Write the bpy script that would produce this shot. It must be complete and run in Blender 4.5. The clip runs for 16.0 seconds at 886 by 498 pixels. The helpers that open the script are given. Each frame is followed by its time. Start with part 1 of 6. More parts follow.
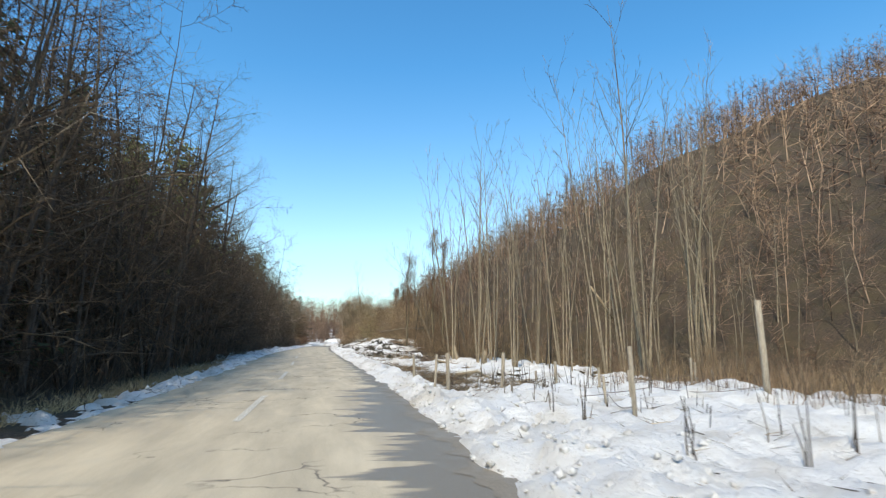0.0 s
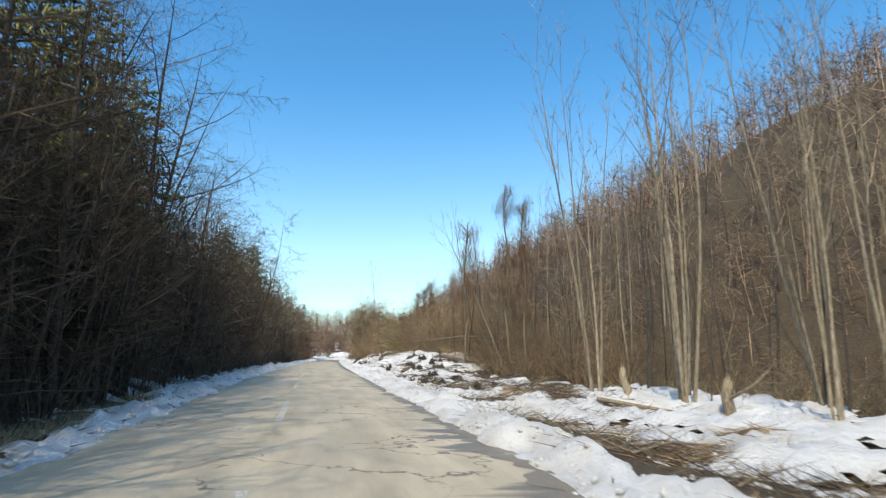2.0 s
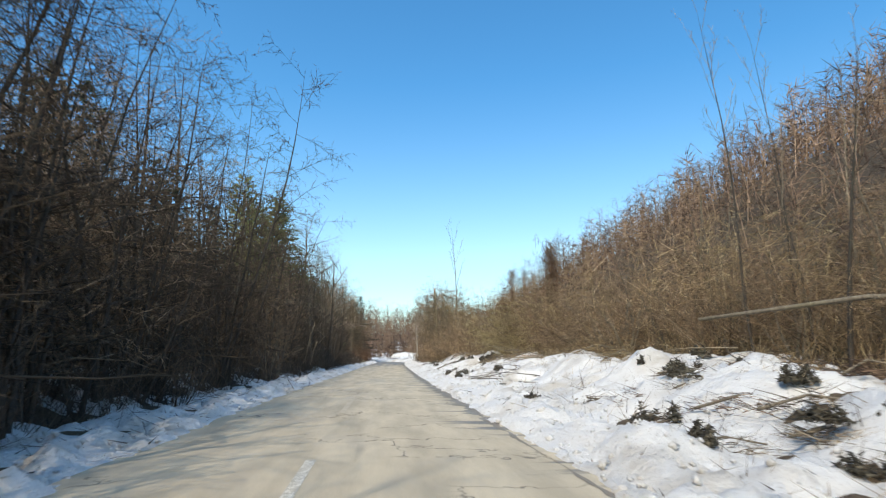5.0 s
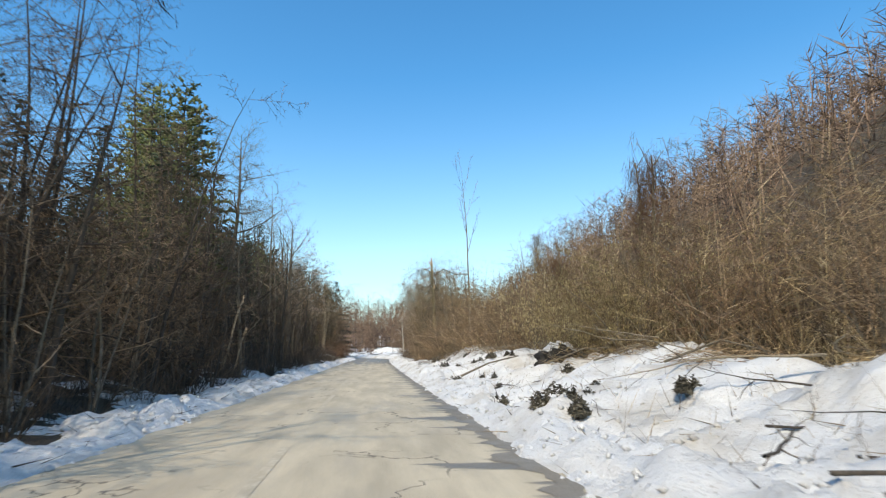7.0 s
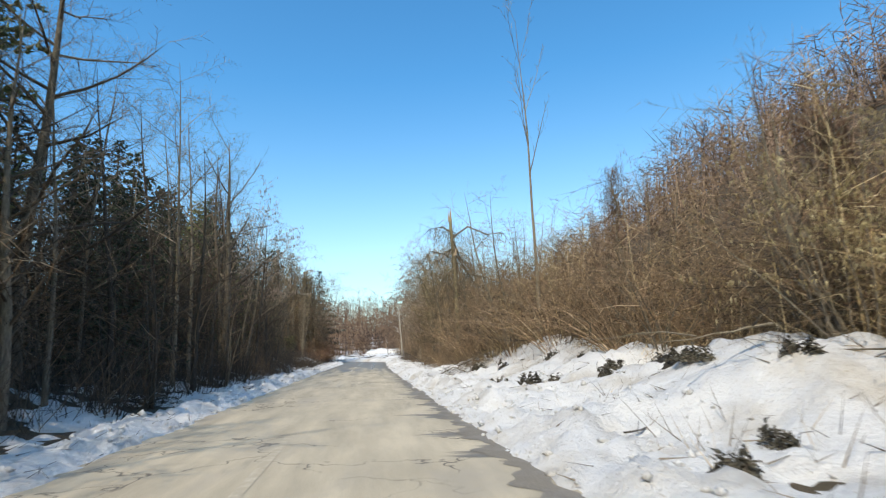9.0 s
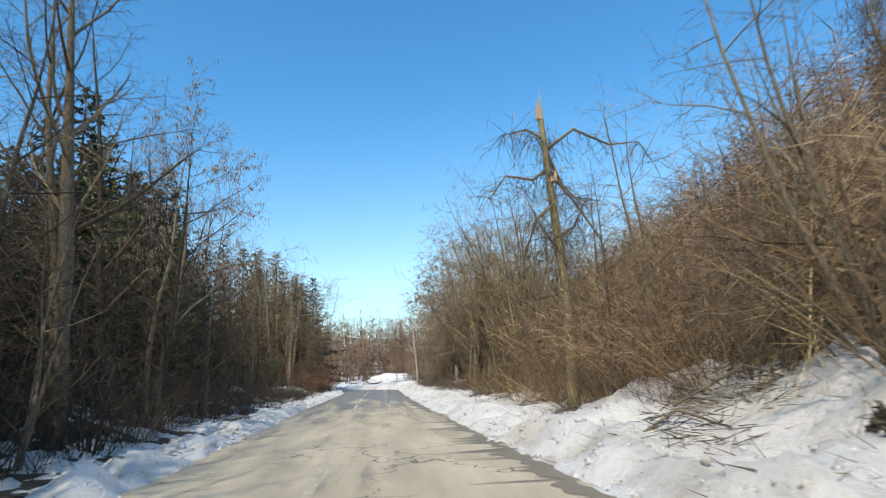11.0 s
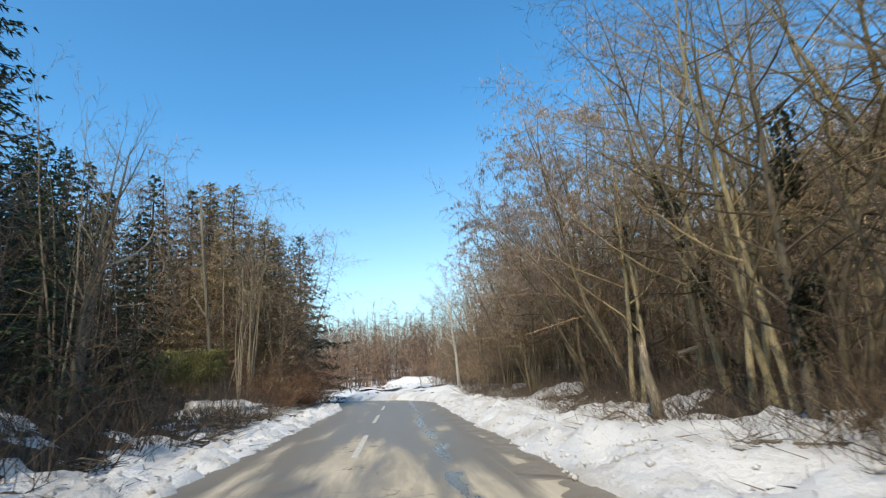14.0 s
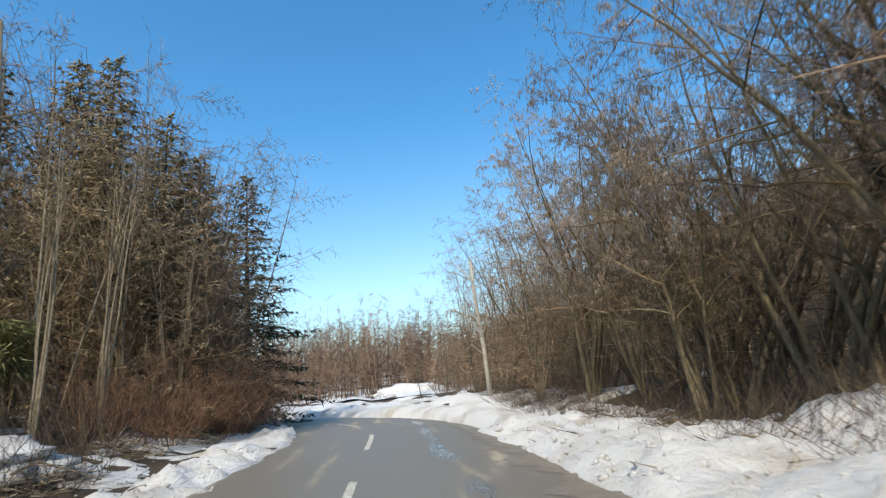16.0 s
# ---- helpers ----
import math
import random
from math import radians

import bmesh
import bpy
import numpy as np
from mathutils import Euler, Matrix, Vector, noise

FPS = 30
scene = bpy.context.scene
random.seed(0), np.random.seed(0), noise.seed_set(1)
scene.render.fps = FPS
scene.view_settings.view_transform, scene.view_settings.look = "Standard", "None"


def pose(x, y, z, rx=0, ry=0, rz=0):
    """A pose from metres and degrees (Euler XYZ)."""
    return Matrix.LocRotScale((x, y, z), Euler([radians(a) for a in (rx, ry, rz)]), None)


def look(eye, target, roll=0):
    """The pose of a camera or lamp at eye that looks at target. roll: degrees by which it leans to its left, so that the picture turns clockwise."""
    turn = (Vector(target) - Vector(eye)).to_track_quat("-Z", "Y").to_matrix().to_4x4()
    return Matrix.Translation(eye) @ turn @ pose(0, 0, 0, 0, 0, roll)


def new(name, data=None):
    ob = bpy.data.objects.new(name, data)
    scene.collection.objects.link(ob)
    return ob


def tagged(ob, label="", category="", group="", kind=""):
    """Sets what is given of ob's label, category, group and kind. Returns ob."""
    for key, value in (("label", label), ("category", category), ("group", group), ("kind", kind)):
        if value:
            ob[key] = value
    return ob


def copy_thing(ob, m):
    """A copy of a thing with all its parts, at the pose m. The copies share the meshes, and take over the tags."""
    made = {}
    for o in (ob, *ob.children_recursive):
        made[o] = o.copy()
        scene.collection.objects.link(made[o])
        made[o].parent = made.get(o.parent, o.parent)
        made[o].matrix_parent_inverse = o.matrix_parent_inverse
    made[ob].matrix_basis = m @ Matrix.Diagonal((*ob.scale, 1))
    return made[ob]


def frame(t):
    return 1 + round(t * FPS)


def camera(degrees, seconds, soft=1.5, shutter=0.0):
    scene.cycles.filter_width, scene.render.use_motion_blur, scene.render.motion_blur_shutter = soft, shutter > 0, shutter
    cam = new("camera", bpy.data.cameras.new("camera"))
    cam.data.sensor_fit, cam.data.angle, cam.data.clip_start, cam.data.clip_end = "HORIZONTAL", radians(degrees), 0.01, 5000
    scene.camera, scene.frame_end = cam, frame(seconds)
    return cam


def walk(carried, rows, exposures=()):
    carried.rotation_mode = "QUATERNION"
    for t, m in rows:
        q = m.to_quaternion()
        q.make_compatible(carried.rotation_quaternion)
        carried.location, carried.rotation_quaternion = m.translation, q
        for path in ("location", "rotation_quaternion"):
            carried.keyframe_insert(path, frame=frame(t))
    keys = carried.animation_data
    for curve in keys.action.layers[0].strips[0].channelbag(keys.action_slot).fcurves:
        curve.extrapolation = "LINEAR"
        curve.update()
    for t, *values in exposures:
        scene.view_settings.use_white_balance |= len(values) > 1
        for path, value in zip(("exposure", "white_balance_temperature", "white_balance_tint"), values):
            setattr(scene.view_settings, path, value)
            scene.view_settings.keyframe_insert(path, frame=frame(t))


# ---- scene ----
cam = camera(77.6, 16.0, 1.2, 0.18)
PATH = [
    (0.0, pose(6.757, 8.875, 1.401, 99.53, -0.24, -9.78)),
    (0.5, pose(6.383, 13.163, 1.390, 99.50, 0.29, -10.42)),
    (1.0, pose(5.979, 17.785, 1.404, 99.65, 0.74, -10.05)),
    (1.5, pose(5.639, 22.438, 1.415, 100.04, 0.95, -10.10)),
    (2.0, pose(5.321, 27.385, 1.441, 100.89, -0.18, -9.36)),
    (2.5, pose(5.074, 32.217, 1.468, 101.76, -1.14, -7.15)),
    (3.0, pose(4.815, 37.269, 1.509, 101.74, -1.29, -4.43)),
    (3.5, pose(4.561, 41.694, 1.510, 101.77, -1.10, -3.13)),
    (4.0, pose(4.286, 46.234, 1.548, 101.34, -0.36, -2.92)),
    (6.5, pose(3.214, 69.798, 1.643, 100.59, 0.37, -4.29)),
    (7.0, pose(3.098, 74.849, 1.609, 100.34, 0.46, -5.30)),
    (7.5, pose(3.039, 79.495, 1.562, 100.19, 0.72, -6.14)),
    (8.0, pose(2.933, 84.545, 1.569, 100.24, 0.44, -5.31)),
    (8.5, pose(2.774, 89.208, 1.561, 100.13, 1.28, -5.75)),
    (11.0, pose(1.419, 111.819, 1.428, 102.82, 3.20, -5.82)),
    (11.5, pose(1.253, 116.075, 1.436, 102.94, 2.95, -6.13)),
    (12.0, pose(1.122, 120.258, 1.410, 103.18, 3.54, -6.49)),
    (12.5, pose(1.035, 124.464, 1.432, 103.34, 3.80, -5.47)),
    (13.0, pose(0.936, 128.938, 1.447, 103.24, 4.14, -4.70)),
    (13.5, pose(0.808, 133.019, 1.410, 103.41, 4.21, -4.49)),
    (14.0, pose(0.751, 137.366, 1.427, 103.33, 3.96, -4.17)),
    (14.5, pose(0.663, 141.627, 1.397, 103.29, 3.95, -4.46)),
    (15.0, pose(0.583, 146.015, 1.398, 103.34, 3.87, -4.58)),
    (15.5, pose(0.453, 150.184, 1.387, 103.70, 4.76, -4.79)),
    (16.0, pose(0.313, 154.501, 1.388, 104.03, 4.71, -5.11)),
]

walk(cam, PATH)

# ---- world, sun ----
SUN_AZ, SUN_EL = 246.0, 47.0          # where the sun stands: degrees from +x towards +y, and its height
world = bpy.data.worlds.new("winter_sky")
scene.world = world
world.use_nodes = True
wn = world.node_tree
wn.nodes.clear()
sky = wn.nodes.new("ShaderNodeTexSky")
sky.sky_type = "NISHITA"
sky.sun_disc = False
sky.sun_elevation = radians(SUN_EL)
sky.sun_rotation = radians(90.0 - SUN_AZ)
sky.altitude = 300.0
sky.air_density = 1.0
sky.dust_density = 1.4
sky.ozone_density = 1.6
wb = wn.nodes.new("ShaderNodeBackground")
wb.inputs["Strength"].default_value = 0.15
wo = wn.nodes.new("ShaderNodeOutputWorld")
tone = wn.nodes.new("ShaderNodeHueSaturation")     # deep clear winter blue
tone.inputs["Hue"].default_value = 0.498
wn.links.new(sky.outputs[0], tone.inputs["Color"])
grey = wn.nodes.new("ShaderNodeRGBToBW")                # paler where the sky is brighter, near the horizon
pale = wn.nodes.new("ShaderNodeMapRange")
pale.inputs["From Min"].default_value, pale.inputs["From Max"].default_value = 1.8, 4.2
pale.inputs["To Min"].default_value, pale.inputs["To Max"].default_value = 1.32, 1.00
wn.links.new(sky.outputs[0], grey.inputs[0])
wn.links.new(grey.outputs[0], pale.inputs["Value"])
wn.links.new(pale.outputs[0], tone.inputs["Saturation"])
dim = wn.nodes.new("ShaderNodeMapRange")                 # the glow near the horizon stays pale blue
dim.inputs["From Min"].default_value, dim.inputs["From Max"].default_value = 1.8, 5.0
dim.inputs["To Min"].default_value, dim.inputs["To Max"].default_value = 1.74, 1.45
wn.links.new(grey.outputs[0], dim.inputs["Value"])
wn.links.new(dim.outputs[0], tone.inputs["Value"])
tint = wn.nodes.new("ShaderNodeVectorMath")
tint.operation = "MULTIPLY"
tint.inputs[1].default_value = (0.91, 1.055, 0.99)
wn.links.new(tone.outputs[0], tint.inputs[0])
wn.links.new(tint.outputs[0], wb.inputs["Color"])
wn.links.new(wb.outputs[0], wo.inputs["Surface"])
sun = new("sun", bpy.data.lights.new("sun", "SUN"))
sun.data.energy = 3.5
sun.data.angle = radians(0.6)
sun.data.color = (1.0, 0.865, 0.675)
sun_way = Vector((math.cos(radians(SUN_AZ)) * math.cos(radians(SUN_EL)), math.sin(radians(SUN_AZ)) * math.cos(radians(SUN_EL)), math.sin(radians(SUN_EL))))
sun.matrix_basis = look(sun_way * 100, (0, 0, 0))
scene.view_settings.exposure = 0.0


# ---- materials ----
def material(name, build):
    m = bpy.data.materials.new(name)
    m.use_nodes = True
    nt = m.node_tree
    nt.nodes.clear()
    out = nt.nodes.new("ShaderNodeOutputMaterial")
    bs = nt.nodes.new("ShaderNodeBsdfPrincipled")
    nt.links.new(bs.outputs[0], out.inputs["Surface"])
    build(nt, bs)
    return m


def coord(nt, scale=(1, 1, 1), kind="Object"):
    tc = nt.nodes.new("ShaderNodeTexCoord")
    mp = nt.nodes.new("ShaderNodeMapping")
    mp.inputs["Scale"].default_value = scale
    nt.links.new(tc.outputs[kind], mp.inputs["Vector"])
    return mp.outputs[0]


def noise_of(nt, vec, scale, detail=4.0, rough=0.6, distort=0.0):
    n = nt.nodes.new("ShaderNodeTexNoise")
    n.inputs["Scale"].default_value = scale
    n.inputs["Detail"].default_value = detail
    n.inputs["Roughness"].default_value = rough
    n.inputs["Distortion"].default_value = distort
    nt.links.new(vec, n.inputs["Vector"])
    return n.outputs["Fac"]


def ramp(nt, fac, stops):
    r = nt.nodes.new("ShaderNodeValToRGB")
    e = r.color_ramp.elements
    while len(e) < len(stops):
        e.new(0.5)
    for el, (p, c) in zip(e, stops):
        el.position = p
        el.color = (*c, 1.0) if len(c) == 3 else c
    nt.links.new(fac, r.inputs["Fac"])
    return r.outputs["Color"]


def mixed(nt, fac, a, b, mode="MIX"):
    m = nt.nodes.new("ShaderNodeMix")
    m.data_type = "RGBA"
    m.blend_type = mode
    for i, v in ((0, fac), (6, a), (7, b)):
        if isinstance(v, (int, float)):
            m.inputs[i].default_value = v
        elif isinstance(v, tuple):
            m.inputs[i].default_value = (*v, 1.0)
        else:
            nt.links.new(v, m.inputs[i])
    return m.outputs[2]


def bumped(nt, bs, height, strength, distance):
    b = nt.nodes.new("ShaderNodeBump")
    b.inputs["Strength"].default_value = strength
    b.inputs["Distance"].default_value = distance
    nt.links.new(height, b.inputs["Height"])
    nt.links.new(b.outputs[0], bs.inputs["Normal"])


def g3(v):
    return (v, v, v)


def shade_by_object(nt, colour, low=0.75, high=1.2):
    """Tree-to-tree difference in tone."""
    oi = nt.nodes.new("ShaderNodeObjectInfo")
    tone = ramp(nt, oi.outputs["Random"], [(0, g3(low)), (1, g3(high))])
    return mixed(nt, 1.0, colour, tone, "MULTIPLY")


def bark_material(name, dark, light, grain=(9, 9, 1.6), moss=None):
    def build(nt, bs):
        v = coord(nt, grain)
        f = noise_of(nt, v, 3.0, 5.0, 0.65)
        c = ramp(nt, f, [(0.32, dark), (0.66, light)])
        big = noise_of(nt, coord(nt), 0.9, 3.0)
        c = mixed(nt, ramp(nt, big, [(0.45, g3(0)), (0.75, g3(0.5))]), c, moss or tuple(0.55 * x for x in light))
        nt.links.new(shade_by_object(nt, c), bs.inputs["Base Color"])
        bs.inputs["Roughness"].default_value = 0.9
        bumped(nt, bs, f, 0.6, 0.02)
    return material(name, build)


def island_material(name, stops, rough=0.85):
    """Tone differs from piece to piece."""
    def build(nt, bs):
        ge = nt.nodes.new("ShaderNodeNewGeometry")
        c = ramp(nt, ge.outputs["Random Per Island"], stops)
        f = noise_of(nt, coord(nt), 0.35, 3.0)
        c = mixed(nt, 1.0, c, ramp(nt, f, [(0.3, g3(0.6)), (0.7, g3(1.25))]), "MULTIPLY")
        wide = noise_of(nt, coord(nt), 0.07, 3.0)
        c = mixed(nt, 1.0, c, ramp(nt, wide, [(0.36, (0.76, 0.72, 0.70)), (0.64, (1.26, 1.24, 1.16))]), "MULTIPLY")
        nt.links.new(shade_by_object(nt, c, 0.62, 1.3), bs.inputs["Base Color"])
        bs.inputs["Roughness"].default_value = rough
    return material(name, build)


# dark bark: the shade of the left woods is put into its colour
BARK_DARK_SHADE = bark_material("dark_shaded_bark", (0.022, 0.018, 0.015), (0.095, 0.078, 0.062), moss=(0.045, 0.048, 0.028))
BARK_PALE = bark_material("pale_bark", (0.11, 0.085, 0.058), (0.42, 0.345, 0.24), moss=(0.18, 0.16, 0.085))
BARK_GREY = bark_material("grey_bark", (0.07, 0.06, 0.046), (0.27, 0.225, 0.165), moss=(0.15, 0.14, 0.065))
BARK_BIRCH = bark_material("birch_bark", (0.30, 0.26, 0.21), (0.74, 0.69, 0.60), (4, 4, 9))
BARK_MOSSY = bark_material("mossy_bark", (0.13, 0.105, 0.055), (0.42, 0.35, 0.21), moss=(0.27, 0.255, 0.10))
BARK_HAZEL = bark_material("hazel_bark", (0.045, 0.036, 0.022), (0.26, 0.208, 0.13), moss=(0.13, 0.12, 0.05))
WOOD_CUT = bark_material("split_wood", (0.32, 0.22, 0.12), (0.66, 0.52, 0.34), (12, 12, 2))
POST_WOOD = bark_material("weathered_wood", (0.18, 0.15, 0.11), (0.46, 0.40, 0.31), (14, 14, 1.5))
# brown twigs darkened further, the woods' shade painted into the base colour
TWIG_DARK_SHADE = island_material("dark_shaded_twigs", [(0, (0.024, 0.018, 0.014)), (0.6, (0.10, 0.075, 0.052)), (0.9, (0.21, 0.155, 0.10)), (1, (0.27, 0.20, 0.13))])
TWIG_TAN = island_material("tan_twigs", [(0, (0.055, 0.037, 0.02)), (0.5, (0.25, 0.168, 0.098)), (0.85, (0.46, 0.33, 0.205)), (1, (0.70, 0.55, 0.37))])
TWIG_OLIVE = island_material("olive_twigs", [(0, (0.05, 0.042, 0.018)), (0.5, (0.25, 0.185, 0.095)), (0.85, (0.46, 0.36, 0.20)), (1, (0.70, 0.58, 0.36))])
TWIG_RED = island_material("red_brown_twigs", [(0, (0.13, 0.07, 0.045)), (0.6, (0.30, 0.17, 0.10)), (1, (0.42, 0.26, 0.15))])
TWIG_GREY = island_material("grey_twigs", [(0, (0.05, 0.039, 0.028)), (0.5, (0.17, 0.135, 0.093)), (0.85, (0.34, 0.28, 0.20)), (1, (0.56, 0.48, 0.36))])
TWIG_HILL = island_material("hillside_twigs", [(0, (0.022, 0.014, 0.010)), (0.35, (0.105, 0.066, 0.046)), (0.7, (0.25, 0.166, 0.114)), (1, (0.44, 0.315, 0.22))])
NEEDLE_SPRUCE = island_material("spruce_needles", [(0, (0.012, 0.026, 0.014)), (0.6, (0.032, 0.062, 0.028)), (1, (0.07, 0.11, 0.045))], 0.6)
NEEDLE_PINE = island_material("pine_needles", [(0, (0.06, 0.085, 0.022)), (0.6, (0.17, 0.205, 0.055)), (1, (0.33, 0.34, 0.12))], 0.6)
# brown-green needles lightened: sun on the crowded firs is part of the colour
NEEDLE_BROWN_LIT = island_material("sunlit_withered_needles", [(0, (0.08, 0.066, 0.034)), (0.6, (0.34, 0.275, 0.155)), (1, (0.55, 0.455, 0.285))], 0.6)
# yellow-green needles with sunlight put into the colour, as the tree lies shaded
NEEDLE_YELLOW_LIT = island_material("sunlit_yellow_green_needles", [(0, (0.20, 0.215, 0.075)), (0.6, (0.46, 0.46, 0.18)), (1, (0.64, 0.61, 0.29))], 0.6)
IVY = island_material("ivy_leaves", [(0, (0.012, 0.022, 0.008)), (0.7, (0.035, 0.055, 0.018)), (1, (0.08, 0.10, 0.035))], 0.5)
LEAF_PALE = island_material("pale_withered_leaves", [(0, (0.32, 0.25, 0.11)), (0.6, (0.62, 0.51, 0.25)), (1, (0.82, 0.73, 0.44))], 0.7)
LEAF_DEAD = island_material("dead_dark_leaves", [(0, (0.03, 0.028, 0.02)), (0.6, (0.085, 0.078, 0.058)), (1, (0.19, 0.175, 0.135))], 0.7)
# catkins and dry leaves, paler than their own tone: sunshine painted in
LEAF_DRY_LIT = island_material("sunlit_dry_leaves", [(0, (0.55, 0.41, 0.33)), (0.6, (0.84, 0.68, 0.56)), (1, (0.93, 0.83, 0.72))], 0.7)
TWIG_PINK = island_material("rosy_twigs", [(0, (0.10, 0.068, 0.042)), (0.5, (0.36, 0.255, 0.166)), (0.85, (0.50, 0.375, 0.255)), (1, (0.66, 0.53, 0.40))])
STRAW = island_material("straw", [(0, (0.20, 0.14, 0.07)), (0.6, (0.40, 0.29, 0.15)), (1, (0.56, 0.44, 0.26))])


def build_snow(nt, bs):
    v = coord(nt)
    big = noise_of(nt, v, 0.55, 5.0, 0.6)
    fine = noise_of(nt, v, 9.0, 6.0, 0.7)
    c = ramp(nt, big, [(0.3, (0.54, 0.50, 0.44)), (0.52, (0.77, 0.765, 0.755))])
    grit = ramp(nt, noise_of(nt, v, 26.0, 3.0, 0.6), [(0.60, g3(0)), (0.70, g3(0.5))])
    c = mixed(nt, grit, c, (0.26, 0.20, 0.13))
    nt.links.new(c, bs.inputs["Base Color"])
    bs.inputs["Roughness"].default_value = 0.65
    bs.inputs["Specular IOR Level"].default_value = 0.25
    bumped(nt, bs, fine, 0.8, 0.10)


SNOW = material("old_snow", build_snow)


def build_litter(nt, bs):
    v = coord(nt)
    a = noise_of(nt, v, 0.7, 6.0, 0.65)
    b = noise_of(nt, v, 14.0, 5.0, 0.7)
    # litter browns darkened, with shade under the trees included in the colour
    c = ramp(nt, b, [(0.3, (0.022, 0.016, 0.011)), (0.5, (0.068, 0.048, 0.032)), (0.68, (0.16, 0.113, 0.068))])
    c = mixed(nt, ramp(nt, a, [(0.42, g3(0)), (0.62, g3(0.7))]), c, (0.085, 0.066, 0.032))
    nt.links.new(c, bs.inputs["Base Color"])
    bs.inputs["Roughness"].default_value = 0.95
    bumped(nt, bs, b, 0.9, 0.05)


LITTER = material("leaf_litter", build_litter)


def build_asphalt(nt, bs):
    v = coord(nt, kind="UV")
    long_v = coord(nt, (1.0, 0.16, 1.0), "UV")
    fine = noise_of(nt, v, 60.0, 4.0, 0.7)
    c = ramp(nt, fine, [(0.3, (0.45, 0.385, 0.28)), (0.7, (0.59, 0.51, 0.375))])
    c = mixed(nt, 1.0, c, ramp(nt, noise_of(nt, long_v, 1.6, 4.0), [(0.35, g3(0.8)), (0.65, g3(1.12))]), "MULTIPLY")
    worn = ramp(nt, noise_of(nt, coord(nt, (1.0, 0.35, 1.0), "UV"), 0.8, 5.0, 0.62, 0.4), [(0.54, g3(0)), (0.72, g3(1))])
    c = mixed(nt, worn, c, mixed(nt, fine, (0.36, 0.31, 0.235), (0.46, 0.40, 0.31)))
    vo = nt.nodes.new("ShaderNodeTexVoronoi")
    vo.feature = "DISTANCE_TO_EDGE"
    vo.inputs["Scale"].default_value = 0.55
    wob = nt.nodes.new("ShaderNodeVectorMath")
    nt.links.new(v, wob.inputs[0])
    nz = nt.nodes.new("ShaderNodeTexNoise")
    nz.inputs["Scale"].default_value = 2.2
    nt.links.new(v, nz.inputs["Vector"])
    nt.links.new(nz.outputs["Color"], wob.inputs[1])
    nt.links.new(wob.outputs[0], vo.inputs["Vector"])
    crack = ramp(nt, vo.outputs["Distance"], [(0.004, g3(1)), (0.014, g3(0))])
    keep = ramp(nt, noise_of(nt, v, 0.28, 2.0), [(0.5, g3(0)), (0.56, g3(0.8))])
    c = mixed(nt, mixed(nt, 1.0, crack, keep, "MULTIPLY"), c, (0.07, 0.063, 0.055))
    # still damp towards the bend, in streaks along the road
    sep = nt.nodes.new("ShaderNodeSeparateXYZ")
    nt.links.new(v, sep.inputs[0])
    along = nt.nodes.new("ShaderNodeMapRange")
    along.inputs["From Min"].default_value, along.inputs["From Max"].default_value = 118.0, 158.0
    nt.links.new(sep.outputs["Y"], along.inputs["Value"])
    streak = noise_of(nt, coord(nt, (1.3, 0.13, 1.0), "UV"), 1.0, 5.0, 0.6, 0.3)
    add = nt.nodes.new("ShaderNodeMath")
    add.operation = "MULTIPLY_ADD"
    add.inputs[1].default_value = 0.36
    nt.links.new(along.outputs[0], add.inputs[0])
    nt.links.new(streak, add.inputs[2])
    wet = ramp(nt, add.outputs[0], [(0.64, g3(0)), (0.80, g3(1))])
    # tongues of melt water creeping in from the snow on the right
    edge = nt.nodes.new("ShaderNodeMapRange")
    edge.inputs["From Min"].default_value, edge.inputs["From Max"].default_value = 0.5, 2.7
    nt.links.new(sep.outputs["X"], edge.inputs["Value"])
    near = nt.nodes.new("ShaderNodeMapRange")
    near.inputs["From Min"].default_value, near.inputs["From Max"].default_value = 30.0, 10.0
    near.inputs["To Min"].default_value, near.inputs["To Max"].default_value = 0.30, 0.56
    nt.links.new(sep.outputs["Y"], near.inputs["Value"])
    creep = nt.nodes.new("ShaderNodeMath")
    creep.operation = "MULTIPLY_ADD"
    nt.links.new(edge.outputs[0], creep.inputs[0])
    nt.links.new(near.outputs[0], creep.inputs[1])
    nt.links.new(noise_of(nt, coord(nt, (0.26, 1.5, 1.0), "UV"), 1.0, 4.0, 0.55), creep.inputs[2])
    seep = ramp(nt, creep.outputs[0], [(0.79, g3(0)), (0.84, g3(1))])
    wet = mixed(nt, 1.0, wet, seep, "LIGHTEN")
    c = mixed(nt, wet, c, mixed(nt, fine, (0.155, 0.132, 0.10), (0.25, 0.215, 0.165)))
    # a film of melt water in the right wheel track
    film = nt.nodes.new("ShaderNodeMath")
    film.operation = "SUBTRACT"
    film.inputs[1].default_value = 1.2
    nt.links.new(sep.outputs["X"], film.inputs[0])
    span = nt.nodes.new("ShaderNodeMath")
    span.operation = "ABSOLUTE"
    nt.links.new(film.outputs[0], span.inputs[0])
    across = nt.nodes.new("ShaderNodeMapRange")
    across.inputs["From Min"].default_value, across.inputs["From Max"].default_value = 0.55, 0.05
    nt.links.new(span.outputs[0], across.inputs["Value"])
    reach = nt.nodes.new("ShaderNodeMapRange")
    reach.inputs["From Min"].default_value, reach.inputs["From Max"].default_value = 138.0, 145.0
    nt.links.new(sep.outputs["Y"], reach.inputs["Value"])
    pool = nt.nodes.new("ShaderNodeMath")
    pool.operation = "MULTIPLY"
    nt.links.new(across.outputs[0], pool.inputs[0])
    nt.links.new(reach.outputs[0], pool.inputs[1])
